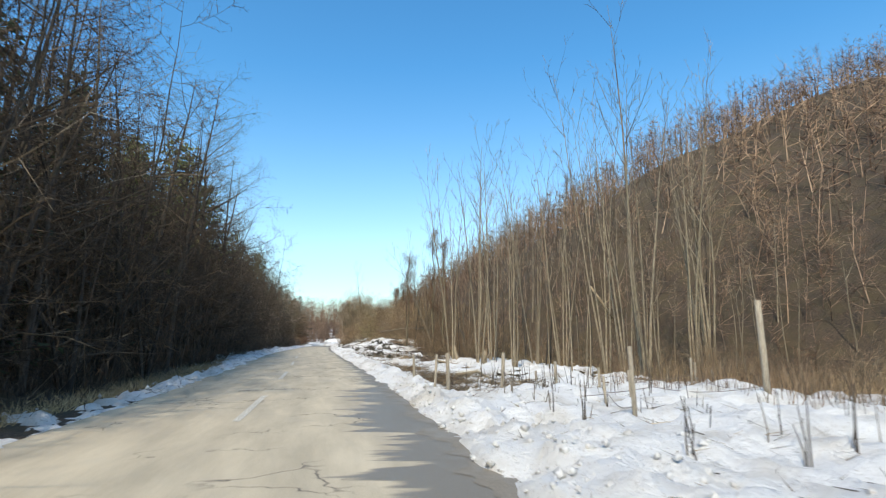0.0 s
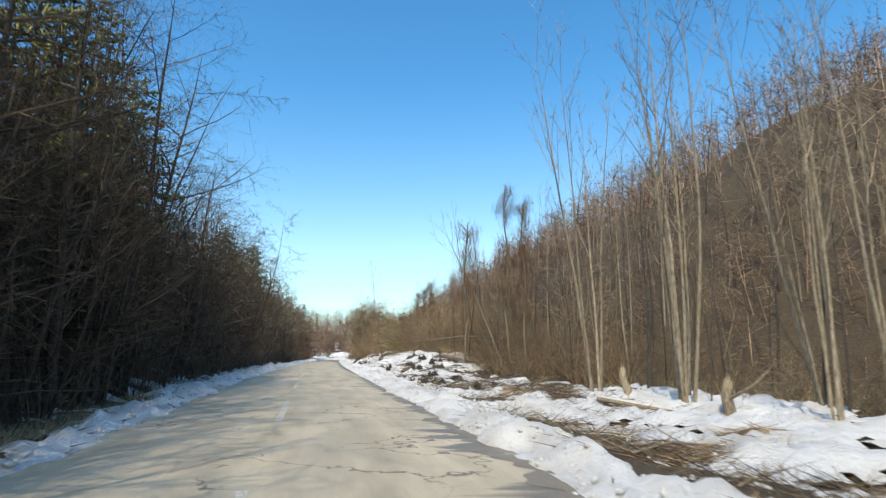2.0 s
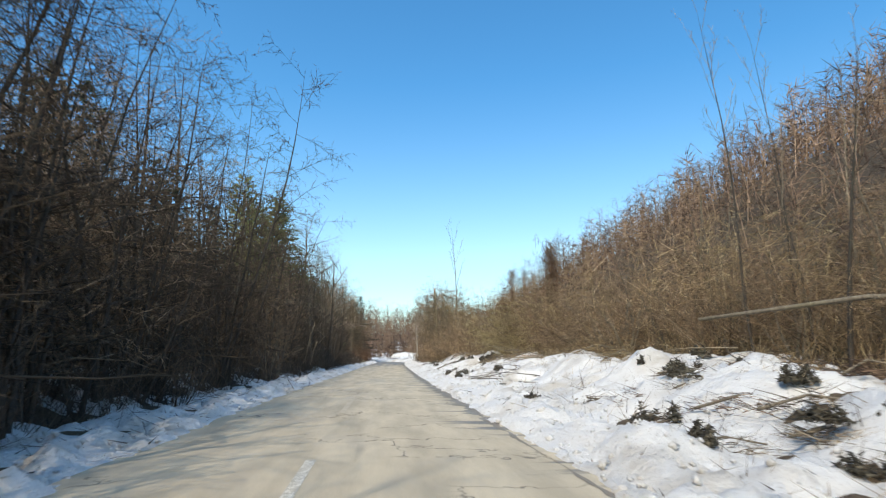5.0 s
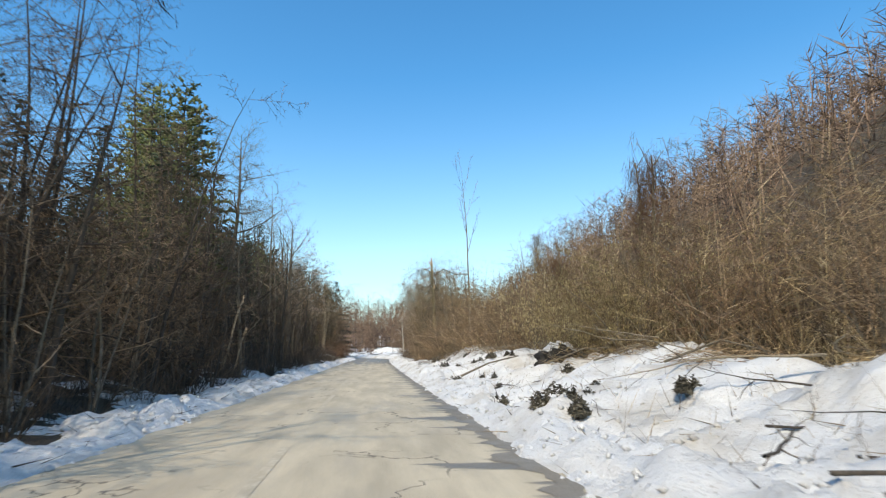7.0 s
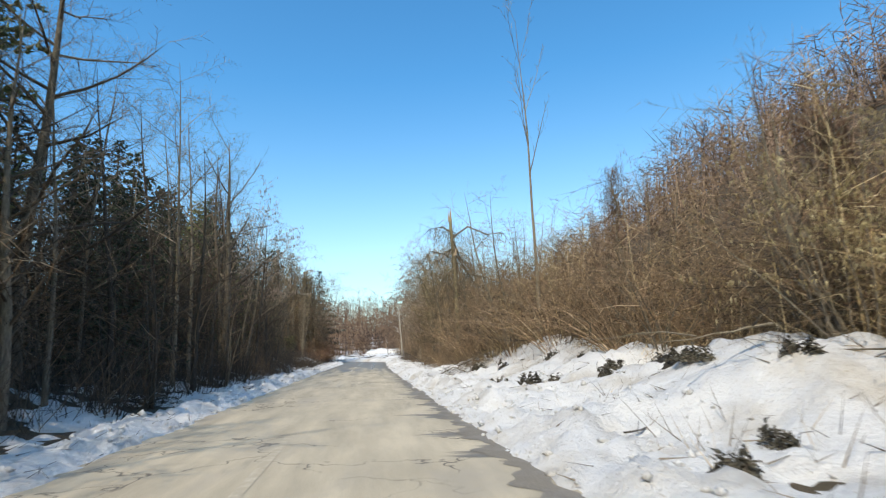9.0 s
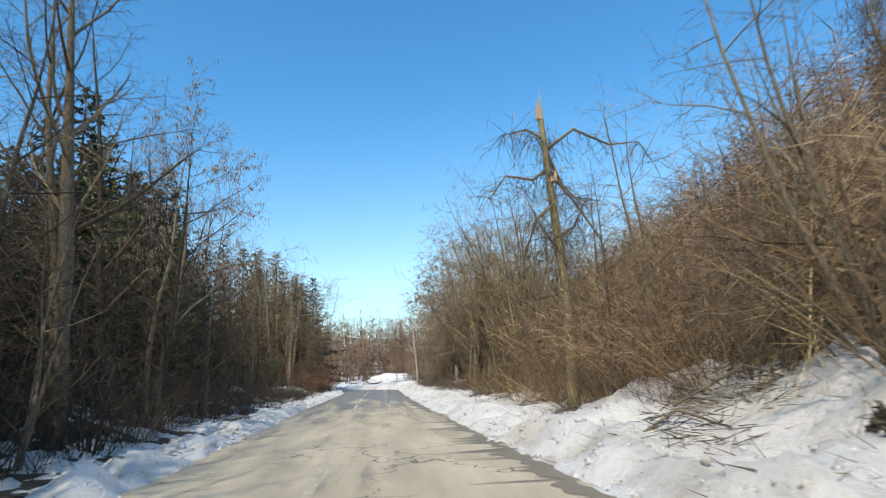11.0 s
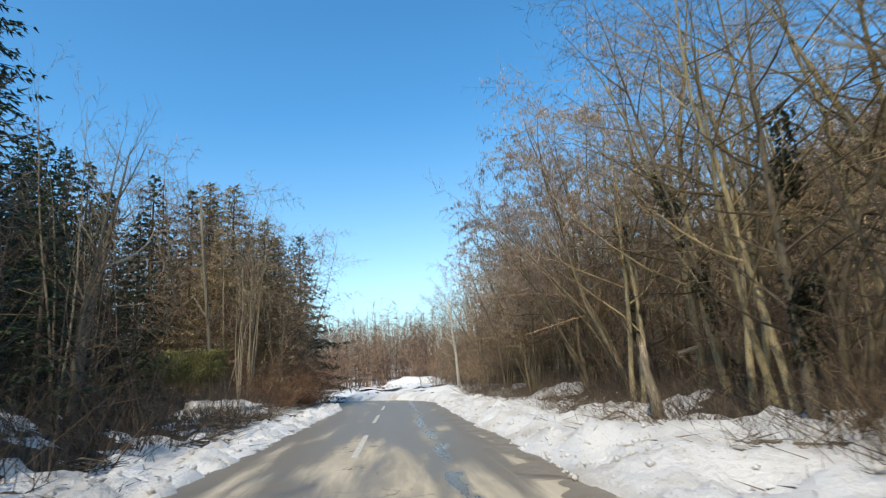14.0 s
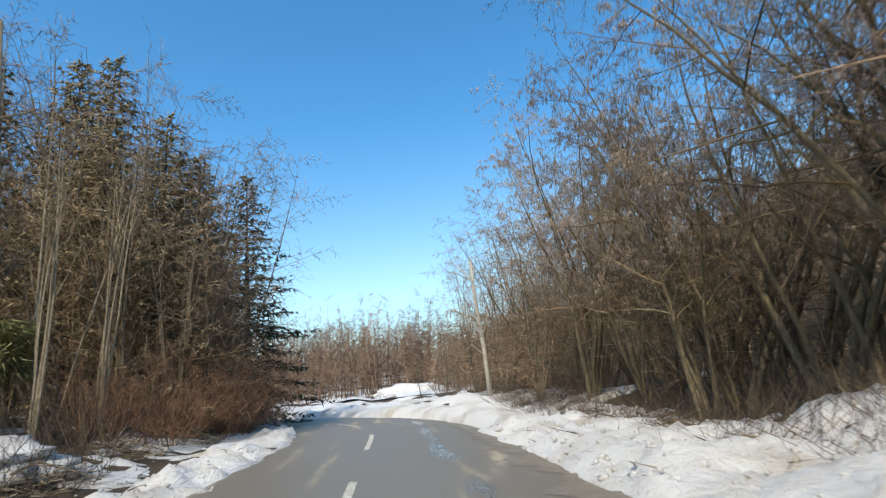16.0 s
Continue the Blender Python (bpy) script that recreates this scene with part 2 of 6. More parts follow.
    level = nt.nodes.new("ShaderNodeMath")
    level.operation = "MULTIPLY_ADD"
    level.inputs[1].default_value = 0.42
    nt.links.new(pool.outputs[0], level.inputs[0])
    nt.links.new(noise_of(nt, coord(nt, (1.6, 0.35, 1.0), "UV"), 1.0, 4.0), level.inputs[2])
    water = ramp(nt, level.outputs[0], [(0.86, g3(0)), (0.96, g3(1))])
    c = mixed(nt, water, c, (0.10, 0.088, 0.07))
    nt.links.new(c, bs.inputs["Base Color"])
    rough = mixed(nt, wet, ramp(nt, worn, [(0, g3(0.85)), (1, g3(0.65))]), (0.5, 0.5, 0.5))
    nt.links.new(mixed(nt, water, rough, (0.10, 0.10, 0.10)), bs.inputs["Roughness"])
    bumped(nt, bs, fine, 0.35, 0.01)


ASPHALT = material("bleached_asphalt", build_asphalt)


def build_wet(nt, bs):
    v = coord(nt)
    f = noise_of(nt, v, 40.0, 4.0)
    nt.links.new(ramp(nt, f, [(0.3, (0.18, 0.152, 0.115)), (0.7, (0.28, 0.24, 0.185))]), bs.inputs["Base Color"])
    nt.links.new(ramp(nt, noise_of(nt, v, 1.5, 3.0), [(0.4, g3(0.5)), (0.6, g3(0.7))]), bs.inputs["Roughness"])
    bumped(nt, bs, f, 0.25, 0.008)


WET = material("damp_asphalt", build_wet)


def build_paint(nt, bs):
    f = noise_of(nt, coord(nt), 18.0, 5.0, 0.7)
    nt.links.new(ramp(nt, f, [(0.44, (0.42, 0.385, 0.315)), (0.60, (0.72, 0.69, 0.61))]), bs.inputs["Base Color"])
    bs.inputs["Roughness"].default_value = 0.7


PAINT = material("worn_road_paint", build_paint)


def build_faint(nt, bs):
    f = noise_of(nt, coord(nt), 6.0, 6.0, 0.75)
    nt.links.new(ramp(nt, f, [(0.46, (0.46, 0.395, 0.29)), (0.66, (0.60, 0.535, 0.42))]), bs.inputs["Base Color"])
    bs.inputs["Roughness"].default_value = 0.8


PAINT_FAINT = material("nearly_gone_road_paint", build_faint)


def build_rock(nt, bs):
    f = noise_of(nt, coord(nt), 3.0, 6.0, 0.7)
    nt.links.new(ramp(nt, f, [(0.35, (0.012, 0.011, 0.010)), (0.7, (0.055, 0.047, 0.038))]), bs.inputs["Base Color"])
    bs.inputs["Roughness"].default_value = 0.9
    bumped(nt, bs, f, 0.8, 0.1)


ROCK = material("dark_rock", build_rock)


def build_wire(nt, bs):
    nt.links.new(ramp(nt, noise_of(nt, coord(nt), 30.0), [(0.4, (0.16, 0.12, 0.09)), (0.6, (0.30, 0.28, 0.26))]), bs.inputs["Base Color"])
    bs.inputs["Metallic"].default_value = 0.6
    bs.inputs["Roughness"].default_value = 0.6


WIRE = material("rusty_wire", build_wire)


# ---- mesh helpers ----
def mesh_of(name, verts, faces, mat, smooth=False):
    me = bpy.data.meshes.new(name)
    me.from_pydata([tuple(v) for v in verts], [], faces)
    me.materials.append(mat)
    if smooth:
        me.polygons.foreach_set("use_smooth", [True] * len(me.polygons))
    me.update()
    return me


def mesh_np(name, verts, faces, mat, smooth=False):
    """A mesh from arrays of points and of triangles or quads."""
    verts, faces = np.asarray(verts, np.float32), np.asarray(faces, np.int32)
    me = bpy.data.meshes.new(name)
    n, k = faces.shape
    me.vertices.add(len(verts))
    me.vertices.foreach_set("co", verts.ravel())
    me.loops.add(n * k)
    me.loops.foreach_set("vertex_index", faces.ravel())
    me.polygons.add(n)
    me.polygons.foreach_set("loop_start", np.arange(0, n * k, k, dtype=np.int32))
    me.materials.append(mat)
    if smooth:
        me.polygons.foreach_set("use_smooth", np.ones(n, bool))
    me.update(calc_edges=True)
    me.validate()
    return me


class Buf:
    """Gathers tubes into one mesh."""

    def __init__(self):
        self.v, self.f = [], []

    def tube(self, pts, rad, sides, tip=False, cap=False):
        base, n = len(self.v), len(pts)
        for i, p in enumerate(pts):
            if tip and i == n - 1:
                self.v.append((p[0], p[1], p[2]))
                break
            q, o = pts[min(i + 1, n - 1)], pts[max(i - 1, 0)]
            d = (q - o).normalized()
            a = d.cross(Vector((0.37, 0.71, 0.19))).normalized()
            b = d.cross(a)
            for k in range(sides):
                w = 2 * math.pi * k / sides
                c = p + (a * math.cos(w) + b * math.sin(w)) * rad[i]
                self.v.append((c[0], c[1], c[2]))
        for i in range(n - 1):
            s, e = base + i * sides, base + (i + 1) * sides
            for k in range(sides):
                j = (k + 1) % sides
                if tip and i == n - 2:
                    self.f.append((s + k, s + j, e))
                else:
                    self.f.append((s + k, s + j, e + j, e + k))
        if cap:
            self.f.append(tuple(base + (n - 1) * sides + k for k in range(sides)))
            self.f.append(tuple(base + k for k in reversed(range(sides))))

    def mesh(self, name, mat, smooth=True):
        return mesh_of(name, self.v, self.f, mat, smooth)


def spike_mesh(name, p, q, r, mat, sides=3):
    """Many thin tapering shoots, from p to q, in one mesh."""
    p, q, r = np.asarray(p, float), np.asarray(q, float), np.asarray(r, float)[:, None]
    d = q - p
    d /= np.linalg.norm(d, axis=1, keepdims=True) + 1e-9
    a = np.cross(d, np.array([0.37, 0.71, 0.19]))
    a /= np.linalg.norm(a, axis=1, keepdims=True) + 1e-9
    b = np.cross(d, a)
    n = len(p)
    ring = [p + (a * math.cos(2 * math.pi * k / sides) + b * math.sin(2 * math.pi * k / sides)) * r for k in range(sides)]
    verts = np.stack(ring + [q], 1).reshape(-1, 3)
    base = np.arange(n)[:, None] * (sides + 1)
    faces = np.concatenate([base + np.array([[k, (k + 1) % sides, sides]]) for k in range(sides)], 0)
    return mesh_np(name, verts, faces, mat)


def crumb_mesh(name, c, r, mat, seed):
    """Many small uneven lumps in one mesh."""
    rs = np.random.RandomState(seed)
    c, n = np.asarray(c, float), len(c)
    axes = np.array([(1, 0, 0), (-1, 0, 0), (0, 1, 0), (0, -1, 0), (0, 0, 1), (0, 0, -1)], float)
    turn = rs.uniform(0, 6.28, n)
    k = rs.uniform(0.6, 1.3, (n, 6)) * np.asarray(r)[:, None] * np.array([1, 1, 1, 1, 0.75, 0.75])
    v = axes[None] * k[:, :, None]
    co, si = np.cos(turn)[:, None], np.sin(turn)[:, None]
    v = np.stack([v[..., 0] * co - v[..., 1] * si, v[..., 0] * si + v[..., 1] * co, v[..., 2] + 0.2 * v[..., 0]], -1) + c[:, None]
    f = np.array([(0, 2, 4), (2, 1, 4), (1, 3, 4), (3, 0, 4), (2, 0, 5), (1, 2, 5), (3, 1, 5), (0, 3, 5)])
    return mesh_np(name, v.reshape(-1, 3), (np.arange(n)[:, None, None] * 6 + f[None]).reshape(-1, 3), mat)


def part(name, me, parent, label=""):
    ob = new(name, me)
    ob.parent = parent
    if label:
        tagged(ob, label)
    return ob


def smooth_step(a, b, v):
    t = np.clip((np.asarray(v, float) - a) / (b - a), 0, 1)
    return t * t * (3 - 2 * t)


# ---- lie of the land ----
BEND_Y, BEND_R = 172.0, 35.0


def offset(x, y):
    """Distance to the right of the road's centre line, which bends left past BEND_Y."""
    x, y = np.asarray(x, float), np.asarray(y, float)
    arc = np.hypot(x + BEND_R, np.maximum(y - BEND_Y, 0)) - BEND_R
    after = y - (BEND_Y + BEND_R)
    return np.where(y < BEND_Y, x, np.where(x > -BEND_R, arc, after))


# The place is planned along a straight road; lay_out() then sets all of it on the road's true course.
PLAN_Y, TRUE_Y = [-80, -10, 24, 55.6, 70, 85, 4000], [-60, 1.5, 31.5, 59.7, 71.5, 85, 4000]
COURSE_Y = [-40, 13.3, 24.4, 35.5, 46.6, 57.7, 68.8, 79.9, 91.0, 102.1, 113.2, 124.3, 135.4, 146.5, 157.6, 168.7]
COURSE_X = [7.3, 5.55, 5.18, 4.61, 3.87, 3.18, 2.60, 2.11, 1.71, 1.35, 1.00, 0.68, 0.39, 0.17, 0.04, 0.0]
COURSE_Z = [0.0, 0.0, 0.04, 0.10, 0.17, 0.22, 0.23, 0.20, 0.14, 0.09, 0.05, 0.03, 0.02, 0.01, 0.0, 0.0]


def size_at(y):
    return 0.87 + 0.13 * smooth_step(50, 75, y)


def lay(points):
    """True places of points of the straight plan: the road winds gently and rises over a low crest."""
    p = np.asarray(points, float)
    x, y = p[:, 0], p[:, 1]
    wide = np.abs(x)
    side = np.where(wide < 3, wide + 0.24 * np.sin(np.minimum(wide, 3) / 3 * math.pi / 2), 3.24 + (wide - 3) * (0.795 + 0.175 * smooth_step(50, 75, y)))
    true_y = np.interp(y, PLAN_Y, TRUE_Y)
    return np.stack([np.sign(x) * side + np.interp(true_y, COURSE_Y, COURSE_X), true_y, p[:, 2] * size_at(y) + np.interp(true_y, COURSE_Y, COURSE_Z)], 1)


def lay_out():
    for ob in [o for o in scene.objects if o.parent is None and o.type in {"MESH", "EMPTY"}]:
        if ob.location.length > 1e-6:
            y = ob.location.y
            ob.location = lay([ob.location])[0]
            ob.scale = ob.scale * float(size_at(y))
            continue
        for o in (ob, *ob.children_recursive):
            if o.data:
                co = np.empty(len(o.data.vertices) * 3, np.float32)
                o.data.vertices.foreach_get("co", co)
                o.data.vertices.foreach_set("co", lay(co.reshape(-1, 3)).astype(np.float32).ravel())
                o.data.update()


WAVES = np.random.RandomState(5)
WDIR = WAVES.uniform(0, 2 * math.pi, 40)
WPH = WAVES.uniform(0, 2 * math.pi, 40)


def bumps(x, y, size, first=0, count=7):
    """Uneven ground, about -1 to 1, with lumps of that size."""
    s = 0.0
    for i in range(first, first + count):
        k = 2 * math.pi / (size * (0.55 + 0.17 * (i - first)))
        s = s + np.sin(k * (x * math.cos(WDIR[i]) + y * math.sin(WDIR[i])) + WPH[i] + 1.3 * np.sin(0.6 * k * (x * math.sin(WDIR[i]) - y * math.cos(WDIR[i])) + WPH[-1 - i]))
    return s / count ** 0.5 / 1.3


FOOT_Y = [-60, 0, 40, 62, 75, 100, 130, 150, 175, 210, 300]
FOOT_X = [36, 32, 27, 17, 13.5, 11.5, 10.5, 12.5, 17, 22, 34]


def hill_foot(y):
    return np.interp(y, FOOT_Y, FOOT_X)


def land(x, y):
    """Height of the ground."""
    x, y = np.asarray(x, float), np.asarray(y, float)
    u = offset(x, y)
    left = np.maximum(-u - 4.6, 0)
    h = np.where(left < 9, 0.17 * left, 1.53 + 0.30 * (left - 9))
    h = np.minimum(h, 26 + 0.02 * h) * (1 - smooth_step(178, 215, y) * 0.85)
    d = np.maximum(x - hill_foot(y), 0)
    rise = 55 * (1 - np.exp(-d * 0.018)) * (1 - 0.2 * smooth_step(55, 105, y)) * (1 - 0.9 * smooth_step(250, 420, y))
    bench = 1.0 * smooth_step(3.6, 9.5, u) * smooth_step(48, 70, y) * (1 - 0.55 * smooth_step(122, 140, y)) * (x > -20)
    h = h + rise + bench + 9.0 * smooth_step(305, 390, y) + 12 * smooth_step(390, 640, y)
    h = h - 0.075 * np.clip(u - 4.5, 0, 11) * (1 - smooth_step(36, 54, y))
    away = smooth_step(3.4, 8.0, np.abs(u))
    h = h + away * (0.16 * bumps(x, y, 3.2) + 0.35 * bumps(x, y, 14, 9) + 0.03 * d ** 0.8 * bumps(x, y, 30, 17))
    verge = -0.10 + 0.02 * np.abs(u)
    return np.where(np.abs(u) < 3.4, np.minimum(verge, 0) - 0.03, h * away + (1 - away) * -0.03)


def grid_mesh(name, xs, ys, height, mat, keep=None):
    gx, gy = np.meshgrid(xs, ys)
    gz = height(gx, gy)
    nx, ny = len(xs), len(ys)
    i = np.arange(ny - 1)[:, None] * nx + np.arange(nx - 1)[None, :]
    faces = np.stack([i, i + 1, i + nx + 1, i + nx], -1).reshape(-1, 4)
    verts = np.stack([gx, gy, gz], -1).reshape(-1, 3)
    if keep is not None:
        ok = keep(gx, gy).ravel()
        faces = faces[ok[faces].any(1)]
        used = np.unique(faces)
        back = np.zeros(len(verts), int)
        back[used] = np.arange(len(used))
        verts, faces = verts[used], back[faces]
    return mesh_np(name, verts, faces, mat, True)


def steps(*runs):
    return np.unique(np.concatenate([np.arange(a, b, s) for a, b, s in runs]))


ground = tagged(new("ground", grid_mesh("ground", steps((-2400, -200, 200), (-200, -40, 8), (-40, -16, 1.5), (-16, 30, 0.7), (30, 130, 3), (130, 300, 12), (300, 2600, 200)),
    steps((-300, -20, 14), (-20, 200, 1.0), (200, 330, 4), (330, 700, 20), (700, 3600, 200)), land, LITTER)),
    "brown leaf-covered winter ground and wooded slopes", "ground", kind="structure")

# ---- road ----
ROAD_L, ROAD_R = -2.55, 2.45


def centre(s):
    """A point of the centre line and the way to its right, s metres along."""
    if s < BEND_Y:
        return Vector((0, s, 0)), Vector((1, 0, 0))
    a = min((s - BEND_Y) / BEND_R, math.pi / 2)
    p = Vector((-BEND_R + BEND_R * math.cos(a), BEND_Y + BEND_R * math.sin(a), 0))
    p.x -= max(s - BEND_Y - BEND_R * math.pi / 2, 0)
    return p, Vector((math.cos(a), math.sin(a), 0))


def ribbon(name, s0, s1, step, edge, mat, z=0.0, thick=0.0):
    """A strip along the road, whose edges edge(s) gives as two offsets."""
    v, f = [], []
    n = max(int((s1 - s0) / step), 1)
    for i in range(n + 1):
        s = s0 + (s1 - s0) * i / n
        p, right = centre(s)
        a, b = edge(s)
        for k in range(5):
            o = a + (b - a) * k / 4
            q = p + right * o
            v.append((q.x, q.y, z + 0.035 * (1 - (o / 2.6) ** 2)))
    for i in range(n):
        for k in range(4):
            j = i * 5 + k
            f.append((j, j + 1, j + 6, j + 5))
    me = mesh_of(name, v, f, mat, True)
    uv = me.uv_layers.new(name="plan")
    uv.data.foreach_set("uv", np.array([v[l.vertex_index][:2] for l in me.loops], np.float32).ravel())
    return me


road = tagged(new("road", ribbon("road", -45, 268, 1.0, lambda s: (ROAD_L - 0.35, ROAD_R + 0.35), ASPHALT)),
    "narrow country road of pale bleached asphalt with cracks and damp patches", "road", kind="structure")
for k in range(-3, 24):
    s = float(np.interp(9.0 + 10.0 * k, TRUE_Y, PLAN_Y))
    faint = 64 < s < 137
    part("lane_marking", ribbon("lane_marking", s, s + 5.0, 0.8, lambda s: (-0.42, -0.30), PAINT_FAINT if faint else PAINT, 0.004), road,
         "centre line dash worn almost away" if faint else "worn white centre line dash")


def wavy(seed, size):
    r = random.Random(seed)
    ph = [r.uniform(0, 6.28) for _ in range(6)]
    return lambda s: sum(math.sin(s * 6.28 / (size * (0.35 + 0.3 * i)) + ph[i]) for i in range(6)) / 3.0


def damp(s0, s1, inner, outer, seed, mat, z, label, name, wave=0.3, size=2.4):
    w1, w2 = wavy(seed, size), wavy(seed + 1, size * 1.3)

    def edge(s):
        t = (s - s0) / (s1 - s0)
        f = min(1.0, 6 * t, 6 * (1 - t))
        mid = 0.5 * (inner + outer)
        a, b = mid + (inner + wave * w1(s) - mid) * f, mid + (outer + 0.5 * wave * w2(s) - mid) * f
        return (a, max(b, a + 0.01))
    part(name, ribbon(name, s0, s1, 0.12, edge, mat, z), road, label)


# melt water along the right edge and in the wheel tracks
damp(-6, 60, 2.42, 2.75, 3, WET, 0.003, "dark damp asphalt along the snow", "damp_strip", 0.2, 1.6)
damp(60, 132, 2.38, 2.75, 5, WET, 0.003, "dark damp asphalt along the snow", "damp_strip", 0.2, 1.6)
damp(132, 186, 2.2, 2.75, 7, WET, 0.003, "wide dark damp asphalt along the snow", "damp_strip", 0.30)

# ---- snow ----
def grit(x, y, seed=0.0):
    """Crumbs of snow, from 0 to 1, different at every point."""
    s = np.sin(x * 127.1 + y * 311.7 + seed) * 43758.5453
    return s - np.floor(s)


def snow_depth_right(x, y):
    u = offset(x, y)
    bank = 0.36 * np.exp(-((u - 3.3 - 0.18 * bumps(x, y, 6, 9)) / 0.6) ** 2) * (0.75 + 0.45 * bumps(x, y, 1.7, 3)) * (1 - 0.35 * smooth_step(25, 60, y))
    field = 0.03 + 0.18 * smooth_step(44, 66, y) + 0.16 * bumps(x, y, 4.5, 11) + 0.10 * bumps(x, y, 1.5, 20)
    field = field + 0.16 * (1 - smooth_step(9, 19, y)) - 0.12 * smooth_step(15, 20, y) * (1 - smooth_step(26, 38, y)) * smooth_step(3.6, 5.0, u)
    field = field - 0.055 * np.maximum(u - np.interp(y, [44, 46, 118, 128], [15, 8.5, 8.5, 4.9]), 0) ** 1.3
    field = field + 0.16 * smooth_step(100, 108, y) * (1 - smooth_step(120, 128, y))
    field = field * smooth_step(2.9, 4.0, u) + 0.10 * smooth_step(118, 150, y) * np.exp(-((u - 4.2) / 1.3) ** 2)
    field = field - 0.35 * np.maximum(x - (hill_foot(y) - 2.0), 0)
    lumps = 0.06 * bumps(x, y, 0.75, 4) + 0.04 * bumps(x, y, 0.4, 13) + 0.07 * (grit(x, y) - 0.5)
    return bank + field + lumps * smooth_step(2.5, 2.9, u) - 0.5 * (1 - smooth_step(2.42, 2.68 + 0.12 * bumps(x, y, 3.0, 6), u))


def snow_depth_left(x, y):
    u = -offset(x, y)
    bank = 0.24 * np.exp(-((u - 3.3 - 0.25 * bumps(x, y, 5, 18) - 0.5 * (1 - smooth_step(8, 26, y))) / 0.5) ** 2) * (0.55 + 0.7 * bumps(x, y, 1.5, 8))
    wide = smooth_step(20, 44, y)
    field = -0.16 + 0.23 * wide + 0.14 * bumps(x, y, 3.4, 15) + 0.10 * bumps(x, y, 1.2, 2) - (0.10 - 0.05 * wide) * np.maximum(u - 4.2, 0) ** 0.9
    lumps = 0.06 * bumps(x, y, 0.7, 22) + 0.045 * bumps(x, y, 0.38, 1) + 0.08 * (grit(x, y) - 0.5)
    return bank + field * smooth_step(2.9, 3.8, u) + lumps * smooth_step(2.5, 2.9, u) - 0.5 * (1 - smooth_step(2.5, 2.78 + 0.14 * bumps(x, y, 3.0, 27), u))


def snow_sheet(name, xs, ys, depth, label):
    tagged(new(name, grid_mesh(name, xs, ys, lambda x, y: np.maximum(land(x, y), -0.05) + depth(x, y), SNOW, lambda x, y: depth(x, y) > -0.06)),
        label, "snow", kind="structure")


snow_sheet("snow_bank_right", steps((2.3, 5.0, 0.14), (5.0, 21, 0.24)), steps((-8, 172.6, 0.24)), snow_depth_right,
    "lumpy ploughed snow bank running into a patchy snow field")
snow_sheet("snow_bank_left", steps((-9.5, -5, 0.24), (-5, -2.3, 0.14)), steps((-8, 172.6, 0.24)), snow_depth_left,
    "low dirty ploughed snow bank in the shade of the woods")
snow_sheet("snow_bank_bend", steps((-60, 40, 0.4)), steps((172.2, 226, 0.4)), lambda x, y: np.where(offset(x, y) > 0,
    (1 - smooth_step(171.8, 177, y)) * snow_depth_right(x, y) + smooth_step(171.8, 177, y) * (0.45 * np.exp(-((offset(x, y) - 3.6) / 0.9) ** 2) + 0.10 + 0.10 * bumps(x, y, 3, 3) + 0.12 * (grit(x, y) - 0.5) - 0.03 * np.maximum(offset(x, y) - 8, 0)), snow_depth_left(x, y) + 0.08)
    - 0.6 * (1 - smooth_step(2.45, 2.8, np.abs(offset(x, y)))) - 1.2 * smooth_step(219, 226, y) - 1.2 * smooth_step(26, 36, x), "ploughed snow bank round the outside of the bend")
tagged(new("snow_slope", grid_mesh("snow_slope", steps((-120, 90, 2.0)), steps((222, 420, 2.0)),
    lambda x, y: land(x, y) + 0.10 + 0.30 * bumps(x, y, 9, 4), SNOW, lambda x, y: bumps(x, y, 9, 4) > -0.45)), "patchy snow on the far wooded slope", "snow", kind="structure")



def on_snow(rs, n, lo, hi, y0, y1, depth, spread_x):
    """Places on top of the snow beside the road."""
    y = rs.uniform(y0, y1, n)
    x = lo + (hi - lo) * rs.uniform(0, 1, n) ** spread_x
    d = depth(x, y)
    ok = d > 0.0
    x, y, d = x[ok], y[ok], d[ok]
    return np.stack([x, y, np.maximum(land(x, y), -0.05) + d], 1)


rs = np.random.RandomState(41)
for name, lo, hi, depth, n in (("snow_crumbs_right", 2.5, 6.0, snow_depth_right, 5200), ("snow_crumbs_left", -2.55, -5.2, snow_depth_left, 4200)):
    c = on_snow(rs, n, lo, hi, 1, 171, depth, 1.6)
    tagged(new(name, crumb_mesh(name, c, rs.uniform(0.02, 0.085, len(c)) * rs.uniform(0.6, 1.3, len(c)), SNOW, 3)), "crumbs and clods of ploughed snow", "snow", kind="stuff")
for name, lo, hi, depth, n, mat in (("twig_litter_right", 2.8, 9.5, snow_depth_right, 2800, TWIG_GREY), ("twig_litter_left", -2.7, -7.5, snow_depth_left, 5200, TWIG_DARK_SHADE)):
    c = on_snow(rs, n, lo, hi, 1, 171, depth, 0.8) + (0, 0, 0.015)
    a, ln = rs.uniform(0, 6.28, len(c)), rs.uniform(0.06, 0.55, len(c))
    q = c + np.stack([np.cos(a) * ln, np.sin(a) * ln, rs.uniform(0.0, 0.16, len(c))], 1)
    tagged(new(name, spike_mesh(name, c, q, rs.uniform(0.004, 0.013, len(c)), mat)), "twigs and leaf scraps strewn over the snow", "litter", kind="stuff")


# ---- trees ----
def wander(rng, d, amount):
    return Vector((d.x + rng.uniform(-1, 1) * amount, d.y + rng.uniform(-1, 1) * amount, d.z + rng.uniform(-1, 1) * amount))


